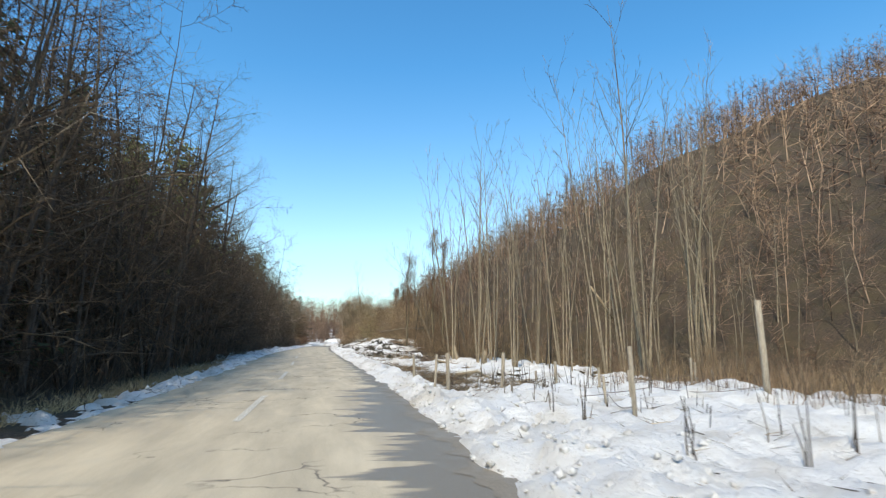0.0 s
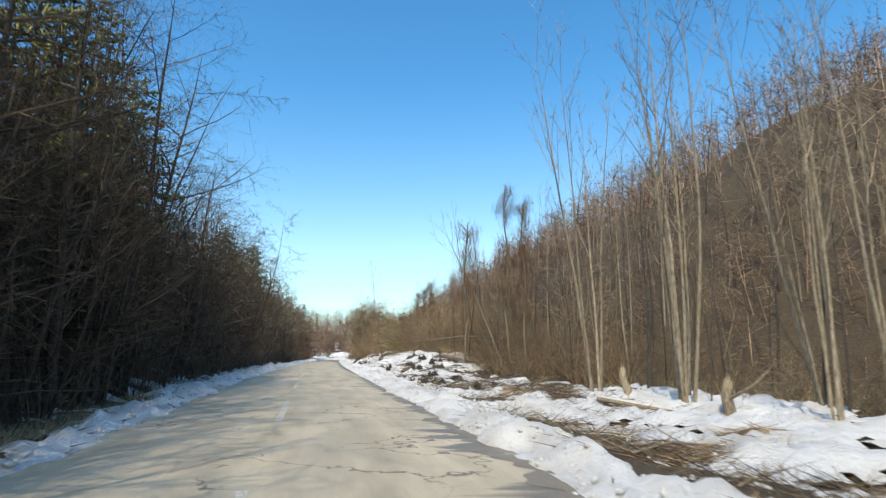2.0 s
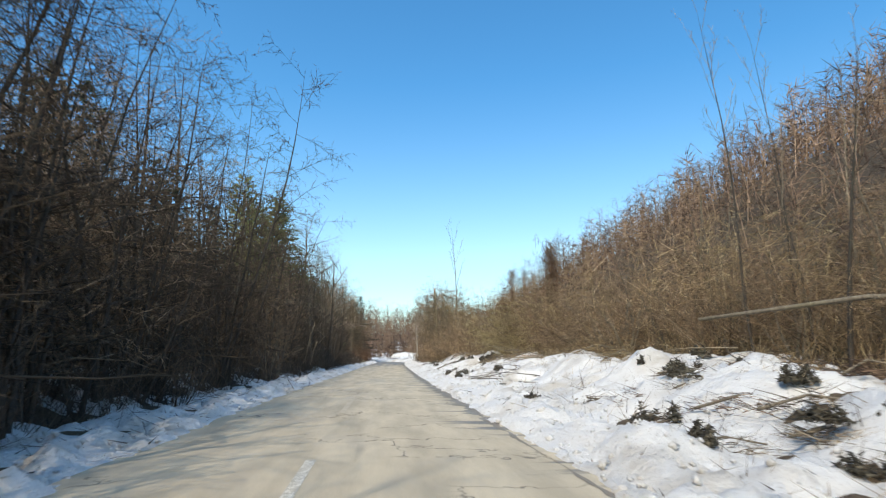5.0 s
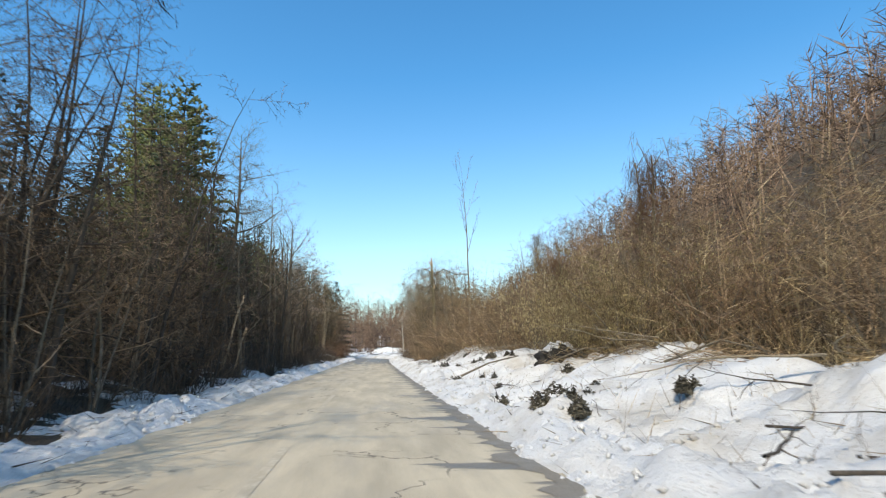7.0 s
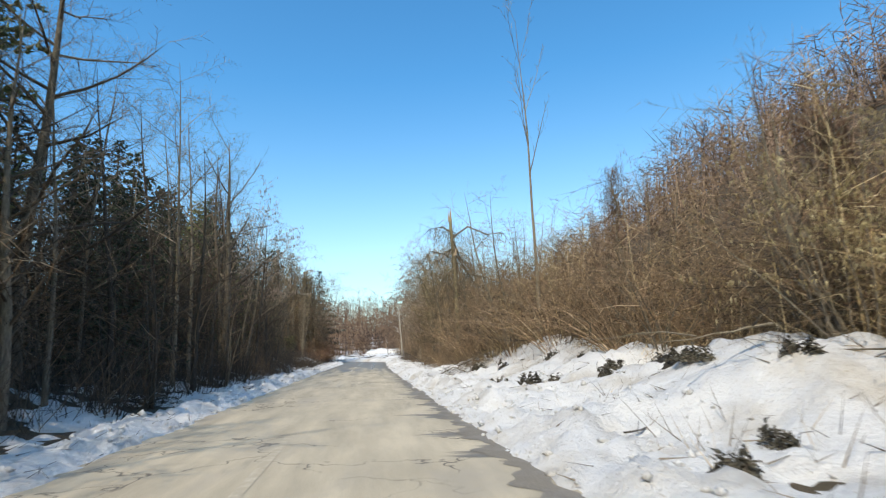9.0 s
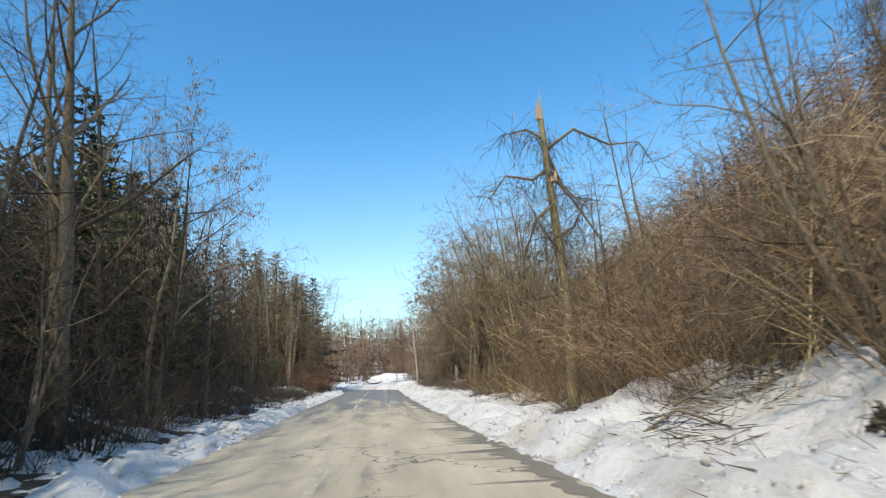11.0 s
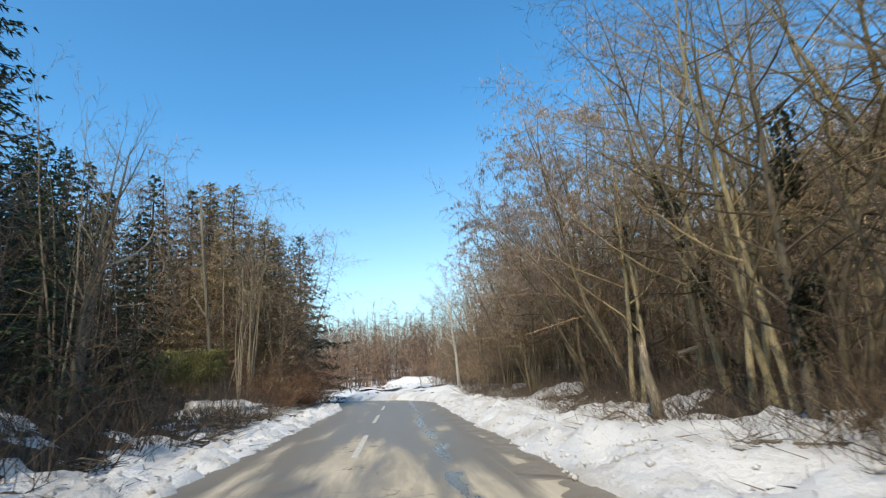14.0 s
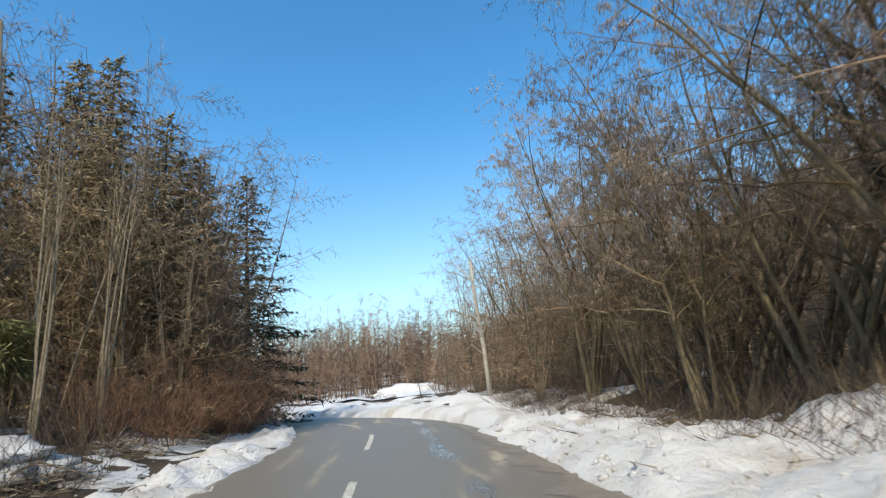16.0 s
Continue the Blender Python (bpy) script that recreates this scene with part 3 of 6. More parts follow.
def grow(rng, bufs, p, d, length, r, level, spec):
    """One stem or branch with all that grows from it."""
    last = level == len(spec["kids"])
    n = spec["segments"][level]
    pts, rad = [p], [r]
    step = length / n
    end = 0.0 if last else (0.07 if level == 0 else 0.25)
    for i in range(n):
        d = wander(rng, d, spec["wobble"][level])
        d.z += spec["lift"][level]
        d.normalize()
        pts.append(pts[-1] + d * step)
        rad.append(r * (1 - (1 - end) * (i + 1) / n))
    bufs[0 if level == 0 else 1].tube(pts, rad, spec["sides"][level], tip=level > 0)
    if last:
        return
    kids = spec["kids"][level]
    kids = max(1, round(kids * rng.uniform(0.8, 1.2)))
    spin = rng.uniform(0, 6.28)
    for k in range(kids):
        t = spec["start"][level] + (1 - spec["start"][level]) * (k + rng.uniform(0, 1)) / kids
        t = min(t, 0.999)
        i = int(t * n)
        w = t * n - i
        q = pts[i].lerp(pts[i + 1], w)
        ax = (pts[i + 1] - pts[i]).normalized()
        side = ax.cross(Vector((0.31, 0.52, 0.8))).normalized()
        spin += 2.4 + rng.uniform(-0.5, 0.5)
        side = side * math.cos(spin) + ax.cross(side) * math.sin(spin)
        ang = radians(spec["angle"][level] * rng.uniform(0.7, 1.3))
        way = ax * math.cos(ang) + side * math.sin(ang)
        size = length * spec["ratio"][level] * (1 - spec["shrink"][level] * t) * rng.uniform(0.65, 1.25)
        thick = min(rad[i] * 0.62, r * spec["thin"][level]) * (1 - 0.4 * t)
        grow(rng, bufs, q, way, size, max(thick, spec["fine"]), level + 1, spec)


SPECS = {
    # tall bare woodland tree with a full crown of twigs
    "woodland": dict(stems=1, height=12.5, r=0.14, lean=0.05, kids=[23, 9, 5], segments=[8, 4, 1, 1], sides=[7, 4, 3, 3], wobble=[0.06, 0.16, 0.25, 0.3],
        lift=[0.05, 0.05, 0.04, 0.02], start=[0.16, 0.15, 0.1], angle=[62, 50, 45], ratio=[0.36, 0.45, 0.55], shrink=[0.55, 0.4, 0.3], thin=[0.30, 0.36, 0.45], fine=0.005),
    # low, spreading and twiggy from near the ground
    "edge": dict(stems=3, height=7.0, r=0.065, lean=0.28, kids=[10, 6, 5], segments=[6, 3, 1, 1], sides=[5, 3, 3, 3], wobble=[0.10, 0.18, 0.25, 0.3],
        lift=[0.03, 0.0, -0.02, 0.0], start=[0.12, 0.15, 0.15], angle=[60, 50, 45], ratio=[0.42, 0.42, 0.5], shrink=[0.5, 0.4, 0.3], thin=[0.42, 0.42, 0.45], fine=0.0048),
    # slim pale stems in a clump, few branches
    "alder": dict(stems=4, height=12.5, r=0.062, lean=0.10, kids=[9, 4, 3], segments=[9, 5, 2, 1], sides=[6, 4, 3, 3], wobble=[0.05, 0.10, 0.15, 0.2],
        lift=[0.03, 0.14, 0.10, 0.05], start=[0.42, 0.25, 0.2], angle=[30, 28, 35], ratio=[0.26, 0.36, 0.5], shrink=[0.4, 0.4, 0.3], thin=[0.40, 0.5, 0.5], fine=0.008),
    "single_alder": dict(stems=1, height=12.0, r=0.07, lean=0.07, kids=[8, 4, 3], segments=[9, 5, 2, 1], sides=[6, 4, 3, 3], wobble=[0.05, 0.10, 0.15, 0.2],
        lift=[0.03, 0.14, 0.10, 0.05], start=[0.5, 0.25, 0.2], angle=[28, 28, 35], ratio=[0.26, 0.36, 0.5], shrink=[0.4, 0.4, 0.3], thin=[0.40, 0.5, 0.5], fine=0.008),
    # dense thicket
    "thicket": dict(stems=13, height=5.2, r=0.030, lean=0.55, kids=[8, 7], segments=[6, 2, 1], sides=[4, 3, 3], wobble=[0.24, 0.35, 0.4],
        lift=[-0.04, -0.12, -0.06], start=[0.12, 0.1], angle=[55, 52], ratio=[0.40, 0.50], shrink=[0.4, 0.3], thin=[0.45, 0.5], fine=0.0048),
    "low_bush": dict(stems=18, height=1.9, r=0.016, lean=0.65, kids=[6, 4], segments=[3, 1, 1], sides=[3, 3, 3], wobble=[0.16, 0.25, 0.3],
        lift=[-0.03, 0.0, 0.0], start=[0.15, 0.15], angle=[45, 45], ratio=[0.40, 0.45], shrink=[0.4, 0.3], thin=[0.55, 0.6], fine=0.004),
    # fan of dark leaning stems under a wide arching crown
    "hazel": dict(stems=6, height=9.6, r=0.085, lean=0.24, kids=[11, 7, 7], segments=[9, 4, 1, 1], sides=[6, 4, 3, 3], wobble=[0.14, 0.24, 0.28, 0.3],
        lift=[-0.028, -0.03, -0.06, -0.12], start=[0.30, 0.12, 0.1], angle=[54, 52, 50], ratio=[0.30, 0.42, 0.42], shrink=[0.35, 0.4, 0.3], thin=[0.38, 0.40, 0.45], fine=0.005),
    # bushy tree smothered in fine drooping twigs
    "tangle": dict(stems=6, height=10.5, r=0.07, lean=0.24, kids=[17, 9, 5], segments=[8, 3, 1, 1], sides=[5, 3, 3, 3], wobble=[0.10, 0.22, 0.28, 0.3],
        lift=[0.0, -0.10, -0.14, -0.10], start=[0.08, 0.1, 0.1], angle=[68, 50, 45], ratio=[0.27, 0.40, 0.42], shrink=[0.45, 0.4, 0.3], thin=[0.36, 0.42, 0.5], fine=0.0085),
    # rounded heap of thin arching shoots
    "mound": dict(stems=52, height=3.6, r=0.012, lean=0.75, kids=[8, 4], segments=[6, 2, 1], sides=[3, 3, 3], wobble=[0.14, 0.25, 0.3],
        lift=[-0.11, -0.10, -0.06], start=[0.2, 0.15], angle=[42, 45], ratio=[0.26, 0.45], shrink=[0.3, 0.3], thin=[0.55, 0.6], fine=0.004),
    # stout forked tree with a wide open crown
    "big": dict(stems=2, height=16.0, r=0.22, lean=0.10, kids=[13, 10, 6], segments=[9, 6, 2, 1], sides=[9, 5, 3, 3], wobble=[0.07, 0.16, 0.25, 0.3],
        lift=[0.04, 0.08, 0.04, 0.0], start=[0.34, 0.2, 0.15], angle=[42, 46, 45], ratio=[0.36, 0.34, 0.4], shrink=[0.4, 0.4, 0.3], thin=[0.34, 0.36, 0.45], fine=0.006),
    # knotty roadside tree, crown leaning over
    "gnarled": dict(stems=2, height=9.5, r=0.105, lean=0.14, kids=[14, 9, 6], segments=[8, 4, 1, 1], sides=[7, 5, 3, 3], wobble=[0.14, 0.24, 0.28, 0.3],
        lift=[0.04, 0.03, -0.02, -0.05], start=[0.25, 0.2, 0.15], angle=[58, 52, 48], ratio=[0.42, 0.42, 0.42], shrink=[0.4, 0.4, 0.3], thin=[0.40, 0.38, 0.45], fine=0.005),
}


def tree_meshes(kind, seed, bark, twig):
    spec = SPECS[kind]
    rng = random.Random(seed)
    bufs = (Buf(), Buf())
    parts = []
    for s in range(spec["stems"]):
        a = rng.uniform(0, 6.28)
        lean = spec["lean"] * rng.uniform(0.3, 1.2)
        spread = 0.0 if spec["stems"] == 1 else 0.05 * spec["stems"] ** 0.5 + 0.10
        p = Vector((math.cos(a) * spread * rng.random(), math.sin(a) * spread * rng.random(), -0.15))
        d = Vector((math.cos(a) * lean, math.sin(a) * lean, 1)).normalized()
        grow(rng, bufs, p, d, spec["height"] * rng.uniform(0.75, 1.1), spec["r"] * rng.uniform(0.7, 1.15), 0, spec)
        if spec["stems"] <= 8:
            parts.append(("trunk" if spec["stems"] == 1 else "stem", bufs[0].mesh(kind + "_stem", bark)))
            bufs = (Buf(), bufs[1])
    if spec["stems"] > 8:
        parts.append(("shoot_tangle", bufs[0].mesh(kind + "_stems", bark)))
    return parts + [("crown", bufs[1].mesh(kind + "_crown", twig))]


class Kind:
    """A few different plants of one kind, planted again and again."""

    def __init__(self, name, label, category, group, build, count, seed):
        self.name, self.label, self.category, self.group = name, label, category, group
        self.meshes = [build(seed + i) for i in range(count)]
        self.first = [None] * count
        self.n = 0

    def plant(self, rng, x, y, scale=1.0, turn=None, tilt=(0, 0), which=None, z=None, label=""):
        i = self.n % len(self.meshes) if which is None else which
        self.n += 1
        turn = rng.uniform(0, 360) if turn is None else turn
        z = float(land(x, y)) if z is None else z
        m = pose(x, y, z, tilt[0], tilt[1], 0) @ pose(0, 0, 0, 0, 0, turn) @ Matrix.Scale(scale, 4)
        if self.first[i] is None:
            ob = new(self.name)
            for pname, me in self.meshes[i]:
                p = part(pname, me, ob)
                if pname in ("shoot_tangle", "bough_layer", "needle_spray", "crown", "dry_foliage"):
                    tagged(p, kind="stuff")
            ob.matrix_basis = m
            tagged(ob, self.label, self.category, self.group)
            self.first[i] = ob
        else:
            src = self.first[i]
            ob = copy_thing(src, Matrix.Identity(4))
            ob.matrix_basis = m
        if label:
            tagged(ob, label)
        return ob


def bare(kind, bark, twig):
    def build(seed):
        return tree_meshes(kind, seed, bark, twig)
    return build


def conifer(height, reach, low, needle, droop, sprays, pine=False, coarse=1.0):
    """A trunk with whorls of boughs, each bough with its sprays of needles."""
    def build(seed):
        rng = random.Random(seed)
        trunk, boughs = Buf(), Buf()
        trunk.tube([Vector((0, 0, -0.2)), Vector((0.05, 0, height * 0.5)), Vector((0, 0.05, height))], [height * 0.014, height * 0.009, 0.01], 7)
        P, Q, R = [], [], []
        z, a = low, rng.uniform(0, 6.28)
        while z < height - 0.12:
            f = (z - low) / (height - low)
            a += 2.4 + rng.uniform(-0.4, 0.4)
            length = reach * ((1 - f) ** (0.7 if not pine else 0.45)) * rng.uniform(0.55, 1.2) + 0.15
            out = Vector((math.cos(a), math.sin(a), 0))
            tipz = -droop * length * (1 - f) * rng.uniform(0.5, 1.4) + 0.3 * f * length
            p0 = Vector((0, 0, z))
            p1 = p0 + out * length * 0.55 + Vector((0, 0, tipz * 0.6))
            p2 = p0 + out * length + Vector((0, 0, tipz * 0.75))
            boughs.tube([p0, p1, p2], [0.018 + 0.005 * length, 0.012, 0.0], 3, tip=True)
            side = Vector((-math.sin(a), math.cos(a), 0))
            m = max(4, int(sprays * length / reach))
            for s in range(m):
                t = 0.15 + 0.85 * (s + rng.random()) / m
                b = p0.lerp(p1, t / 0.55) if t < 0.55 else p1.lerp(p2, (t - 0.55) / 0.45)
                b = b + side * rng.uniform(-0.22, 0.22) * length * (1.1 - t) + Vector((0, 0, rng.uniform(-0.12, 0.08)))
                for sg in (-1, 1, 0):
                    w = (side * sg * rng.uniform(0.4, 1.0) + out * rng.uniform(0.1, 0.9) + Vector((0, 0, rng.uniform(-0.9, 0.25) if not pine else rng.uniform(-0.3, 0.8)))).normalized()
                    ln = (0.18 + 0.16 * length * (1 - t)) * rng.uniform(0.6, 1.4)
                    P.append(b), Q.append(b + w * ln), R.append(coarse * (rng.uniform(0.03, 0.06) if not pine else rng.uniform(0.035, 0.08)))
            z += (0.060 + 0.04 * rng.random()) * (1.0 if not pine else 1.3) * coarse
        return [("trunk", trunk.mesh("conifer_trunk", BARK_DARK_SHADE)), ("bough_layer", boughs.mesh("conifer_boughs", TWIG_DARK_SHADE)),
                ("needle_spray", spike_mesh("conifer_needles", P, Q, R, needle))]
    return build


def leafy(kind, bark, twig, count, drop, leaf=None, low=0.42, wide=1.0):
    """A bare tree that still carries dry hanging leaves and catkins."""
    def build(seed):
        parts = tree_meshes(kind, seed, bark, twig)
        r = random.Random(seed)
        crown = parts[-1][1]
        tips = [v.co.copy() for v in crown.vertices if v.co.z > SPECS[kind]["height"] * low]
        P, Q, R = [], [], []
        for _ in range(count):
            p = r.choice(tips) + Vector((r.uniform(-0.1, 0.1), r.uniform(-0.1, 0.1), 0))
            P.append(p), Q.append(p + Vector((r.uniform(-0.04, 0.04), r.uniform(-0.04, 0.04), -r.uniform(0.5, 1.0) * drop))), R.append(wide * r.uniform(0.008, 0.02))
        return parts + [("dry_foliage", spike_mesh("dry_foliage", P, Q, R, leaf or LEAF_DRY_LIT))]
    return build


BIG = Kind("roadside_tree", "big bare tree with a stout grey trunk beside the road", "tree", "roadside trees", bare("big", BARK_GREY, TWIG_GREY), 1, 905)
WOODLAND = Kind("woodland_tree", "tall bare woodland tree with shade-darkened bark and dense fine twigs", "tree", "roadside woods", bare("woodland", BARK_DARK_SHADE, TWIG_DARK_SHADE), 3, 100)
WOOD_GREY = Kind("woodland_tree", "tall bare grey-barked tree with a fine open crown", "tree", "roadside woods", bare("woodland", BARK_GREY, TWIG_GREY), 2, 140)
EDGE = Kind("edge_shrub", "bare shade-darkened multi-stemmed shrub at the edge of the woods", "shrub", "woodland edge", bare("edge", BARK_DARK_SHADE, TWIG_DARK_SHADE), 3, 200)
EDGE_TAN = Kind("edge_shrub", "bare sunlit tan multi-stemmed shrub with a twiggy crown", "shrub", "woodland edge", bare("edge", BARK_GREY, TWIG_TAN), 2, 230)
ALDER = Kind("alder_clump", "clump of tall slim pale bare stems", "tree", "pale slim trees", bare("alder", BARK_PALE, TWIG_GREY), 5, 300)
ALDER1 = Kind("slim_tree", "single tall slim pale bare tree", "tree", "pale slim trees", bare("single_alder", BARK_PALE, TWIG_GREY), 6, 330)
SLIM_DARK = Kind("slim_tree", "slim dark bare tree at the foot of the hill", "tree", "dark slim trees", bare("single_alder", BARK_DARK_SHADE, TWIG_GREY), 4, 350)
THICKET = Kind("thicket", "dense golden-brown bare thicket of thin stems", "shrub", "roadside thickets", bare("thicket", BARK_GREY, TWIG_TAN), 3, 400)
THICKET_RED = Kind("thicket", "dense red-brown bare thicket of thin stems", "shrub", "roadside thickets", bare("thicket", BARK_GREY, TWIG_RED), 2, 430)
BUSH = Kind("low_bush", "low tangled brown bush on the verge", "shrub", "verge bushes", bare("low_bush", TWIG_DARK_SHADE, TWIG_DARK_SHADE), 4, 460)
BUSH_RED = Kind("low_bush", "low red-brown tangled bush beside the road", "shrub", "verge bushes", bare("low_bush", TWIG_RED, TWIG_RED), 3, 480)
GNARLED = Kind("roadside_tree", "gnarled bare roadside tree with crooked mossy branches", "tree", "roadside trees", bare("gnarled", BARK_MOSSY, TWIG_OLIVE), 3, 500)
CATKIN = Kind("roadside_tree", "roadside tree hung with pale dry leaves and catkins", "tree", "roadside trees", leafy("gnarled", BARK_GREY, TWIG_GREY, 3600, 0.19), 2, 530)
BACK_SPRUCE = Kind("spruce", "dark spruce standing back in the shade of the woods", "conifer", "conifers", conifer(13.0, 3.2, 0.4, NEEDLE_SPRUCE, 0.35, 8, False, 1.6), 2, 720)
WIDE_SPRUCE = Kind("spruce", "wide grey-green spruce with long drooping boughs", "conifer", "conifers", conifer(13.5, 4.3, 0.6, NEEDLE_SPRUCE, 0.45, 20), 1, 690)
SPRUCE = Kind("spruce", "dark green spruce with drooping boughs", "conifer", "conifers", conifer(13.0, 2.9, 0.8, NEEDLE_SPRUCE, 0.35, 11), 1, 600)
PINE = Kind("pine", "yellow-green sunlit pine with a ragged crown", "conifer", "conifers", conifer(13.5, 2.8, 3.4, NEEDLE_PINE, 0.10, 19, True), 2, 640)
BROWN_FIR = Kind("fir", "tall rounded evergreen with withered brown-green needles", "conifer", "conifers", conifer(13.0, 3.5, 0.5, NEEDLE_BROWN_LIT, 0.30, 18), 2, 760)
HAZEL = Kind("hazel", "many-stemmed hazel with an arching crown hung with pale catkins", "tree", "hazels", leafy("hazel", BARK_HAZEL, TWIG_PINK, 8200, 0.17, None, 0.36, 0.85), 2, 800)
HAZEL_BARE = Kind("hazel", "many-stemmed bare hazel with dark leaning stems", "tree", "hazels", bare("hazel", BARK_HAZEL, TWIG_OLIVE), 1, 820)
TANGLE = Kind("bushy_tree", "bushy bare tree smothered in fine grey-brown twigs", "tree", "bushy trees", bare("tangle", BARK_GREY, TWIG_PINK), 2, 880)
TANGLE_DARK = Kind("bushy_tree", "bushy bare shade-darkened tree with fine drooping twigs", "tree", "bushy trees", bare("tangle", BARK_DARK_SHADE, TWIG_DARK_SHADE), 2, 890)
MOUND = Kind("arching_bush", "rounded golden-brown bush of thin arching shoots", "shrub", "arching bushes", bare("mound", TWIG_TAN, TWIG_TAN), 2, 840)
MOUND_RED = Kind("arching_bush", "rounded red-brown bush of thin arching shoots", "shrub", "arching bushes", bare("mound", TWIG_RED, TWIG_RED), 1, 850)
MOUND_LEAF = Kind("arching_bush", "rounded bush still hung with withered pale leaves", "shrub", "arching bushes", leafy("mound", TWIG_OLIVE, TWIG_OLIVE, 3800, 0.10, LEAF_PALE, 0.12, 0.75), 1, 860)

rng = random.Random(11)


def scatter(n, x0, x1, y0, y1, gap, seed, inside=None):
    """Uneven places at least gap apart."""
    r = random.Random(seed)
    got = []
    for _ in range(n * 14):
        if len(got) == n:
            break
        x, y = r.uniform(x0, x1), r.uniform(y0, y1)
        if inside and not inside(x, y):
            continue
        if all((x - a) ** 2 + (y - b) ** 2 > gap * gap for a, b in got):
            got.append((x, y))
    return got


# ---- woods on the left ----
def front_height(y):
    return float(np.interp(y, [-5, 53, 59, 76, 84, 94, 112, 134, 142, 164, 172, 186], [1.2, 1.2, 0.72, 0.66, 0.95, 0.75, 0.95, 1.0, 0.9, 0.9, 0.85, 0.8]))


for x, y in scatter(34, -8.6, -5.6, 2, 58, 1.15, 20) + scatter(36, -9.2, -5.9, 58, 139, 1.5, 21):
    (WOODLAND if rng.random() < 0.7 else WOOD_GREY).plant(rng, x, y, rng.uniform(0.85, 1.12) * front_height(y))
for x, y in scatter(33, -20, -9.2, 0, 142, 2.4, 24):
    (WOODLAND if rng.random() < 0.75 else WOOD_GREY).plant(rng, x, y, rng.uniform(0.8, 1.15) * (0.25 + 0.75 * front_height(y)) * 1.0)
for x, y in scatter(50, -8.8, -5.3, 2, 150, 1.5, 22):
    (EDGE if y < 66 or rng.random() < 0.55 else EDGE_TAN).plant(rng, x, y, rng.uniform(0.6, 1.0) * (1.05 if y < 62 else 0.85))
for x, y in scatter(46, -6.8, -4.7, 4, 152, 1.3, 23):
    BUSH.plant(rng, x, y, rng.uniform(0.6, 1.3))
for x, y, s in ((-10.5, 33, 0.95), (-11.5, 36.5, 1.02), (-9.5, 30, 0.85), (-8.6, 41.0, 1.1), (-8.2, 45.0, 1.0), (-9.0, 37.5, 1.15), (-10.3, 108.0, 1.14), (-9.2, 103.5, 1.10), (-11.6, 105.4, 1.05), (-15.4, 114.0, 1.38), (-13.5, 110.5, 1.2), (-12.5, 139, 0.95), (-10.5, 143, 0.7)):
    PINE.plant(rng, x, y, s)
for x, y, s in ((-19.5, 152, 1.2), (-13.5, 146, 0.95), (-18, 113, 1.1), (-15.5, 131, 1.1)):
    SPRUCE.plant(rng, x, y, s)
WIDE_SPRUCE.plant(rng, -8.0, 188.5, 1.16)
WIDE_SPRUCE.plant(rng, -17.6, 160.8, 1.38, 77, label="tall full dark green spruce with drooping boughs")
WOOD_GREY.plant(rng, -7.9, 109.3, 1.5, 40, label="very tall bare grey tree standing before the pines")
WOOD_GREY.plant(rng, -7.0, 118.5, 1.15, 130)
BIG.plant(rng, -6.7, 126.0, 1.0, 250)
BIG.plant(rng, -8.1, 153.3, 0.66, 40, label="bare tree with long branches before the dark woods")
WOODLAND.plant(rng, -7.7, 130.2, 1.15, 20)
CATKIN.plant(rng, -7.2, 133.0, 1.15, 300, label="bare tree with a few dry leaves leaning over the road")
for x, y in ((-8.3, 153.0), (-9.6, 156.5)):
    ALDER.plant(rng, x, y, rng.uniform(0.6, 0.75), label="pale bare multi-stemmed tree in front of the dark woods")
for x, y, s in ((-20.5, 172.5, 1.08), (-21, 179, 1.05), (-24, 176, 1.2), (-19.8, 168.6, 0.95), (-24, 183, 1.1), (-22.5, 167, 1.15), (-25.5, 171, 1.25), (-16.5, 155.5, 1.05), (-19.0, 158.0, 1.1), (-27, 178, 1.2), (-23, 162, 1.2), (-14.5, 151.5, 0.95), *((x, y, 1.25) for x, y in scatter(13, -33, -22, 158, 194, 3.0, 45))):
    (SPRUCE if rng.random() < 0.5 else BACK_SPRUCE).plant(rng, x, y, s)
for x, y in scatter(11, -7.0, -5.6, 9, 64, 3.0, 56) + scatter(5, -7.4, -6.0, 68, 102, 4.0, 57):
    TANGLE_DARK.plant(rng, x, y, rng.uniform(0.95, 1.35))
# spruces added far back, mostly hidden, to keep sun off the roadside woods
for x, y in scatter(24, -21, -14.5, 36, 150, 3.2, 58):
    BACK_SPRUCE.plant(rng, x, y, rng.uniform(0.85, 1.1))
for x, y, s in ((-9.6, 176.0, 1.2), (-8.9, 179.4, 1.05), (-10.8, 179.2, 1.4), (-9.4, 183.4, 1.1), (-12.8, 177.0, 1.45), (-11.6, 182.6, 1.3), (-7.7, 176.6, 1.0), (-14.6, 179.5, 1.4), (-7.6, 180.2, 1.05), (-8.3, 184.0, 1.1), (-7.0, 178.4, 0.75)):
    TANGLE.plant(rng, x, y, s * 1.2)
for x, y, s in ((-7.2, 62.5, 0.85), (-7.8, 66.0, 0.92), (-6.8, 69.0, 0.82), (-8.6, 63.6, 0.98), (-7.4, 72.5, 0.8), (-8.8, 70.0, 0.9), (-9.4, 75.0, 0.85), (-6.6, 58.5, 0.75), (-6.9, 98.0, 0.6), (-7.6, 93.0, 0.62)):
    TANGLE.plant(rng, x, y, s, label="bushy bare tree with fine sunlit brown twigs")
for x, y in scatter(24, -34, -14, 177, 198, 2.2, 63):
    (BACK_SPRUCE if rng.random() < 0.6 else WOODLAND).plant(rng, x, y, rng.uniform(1.15, 1.45))
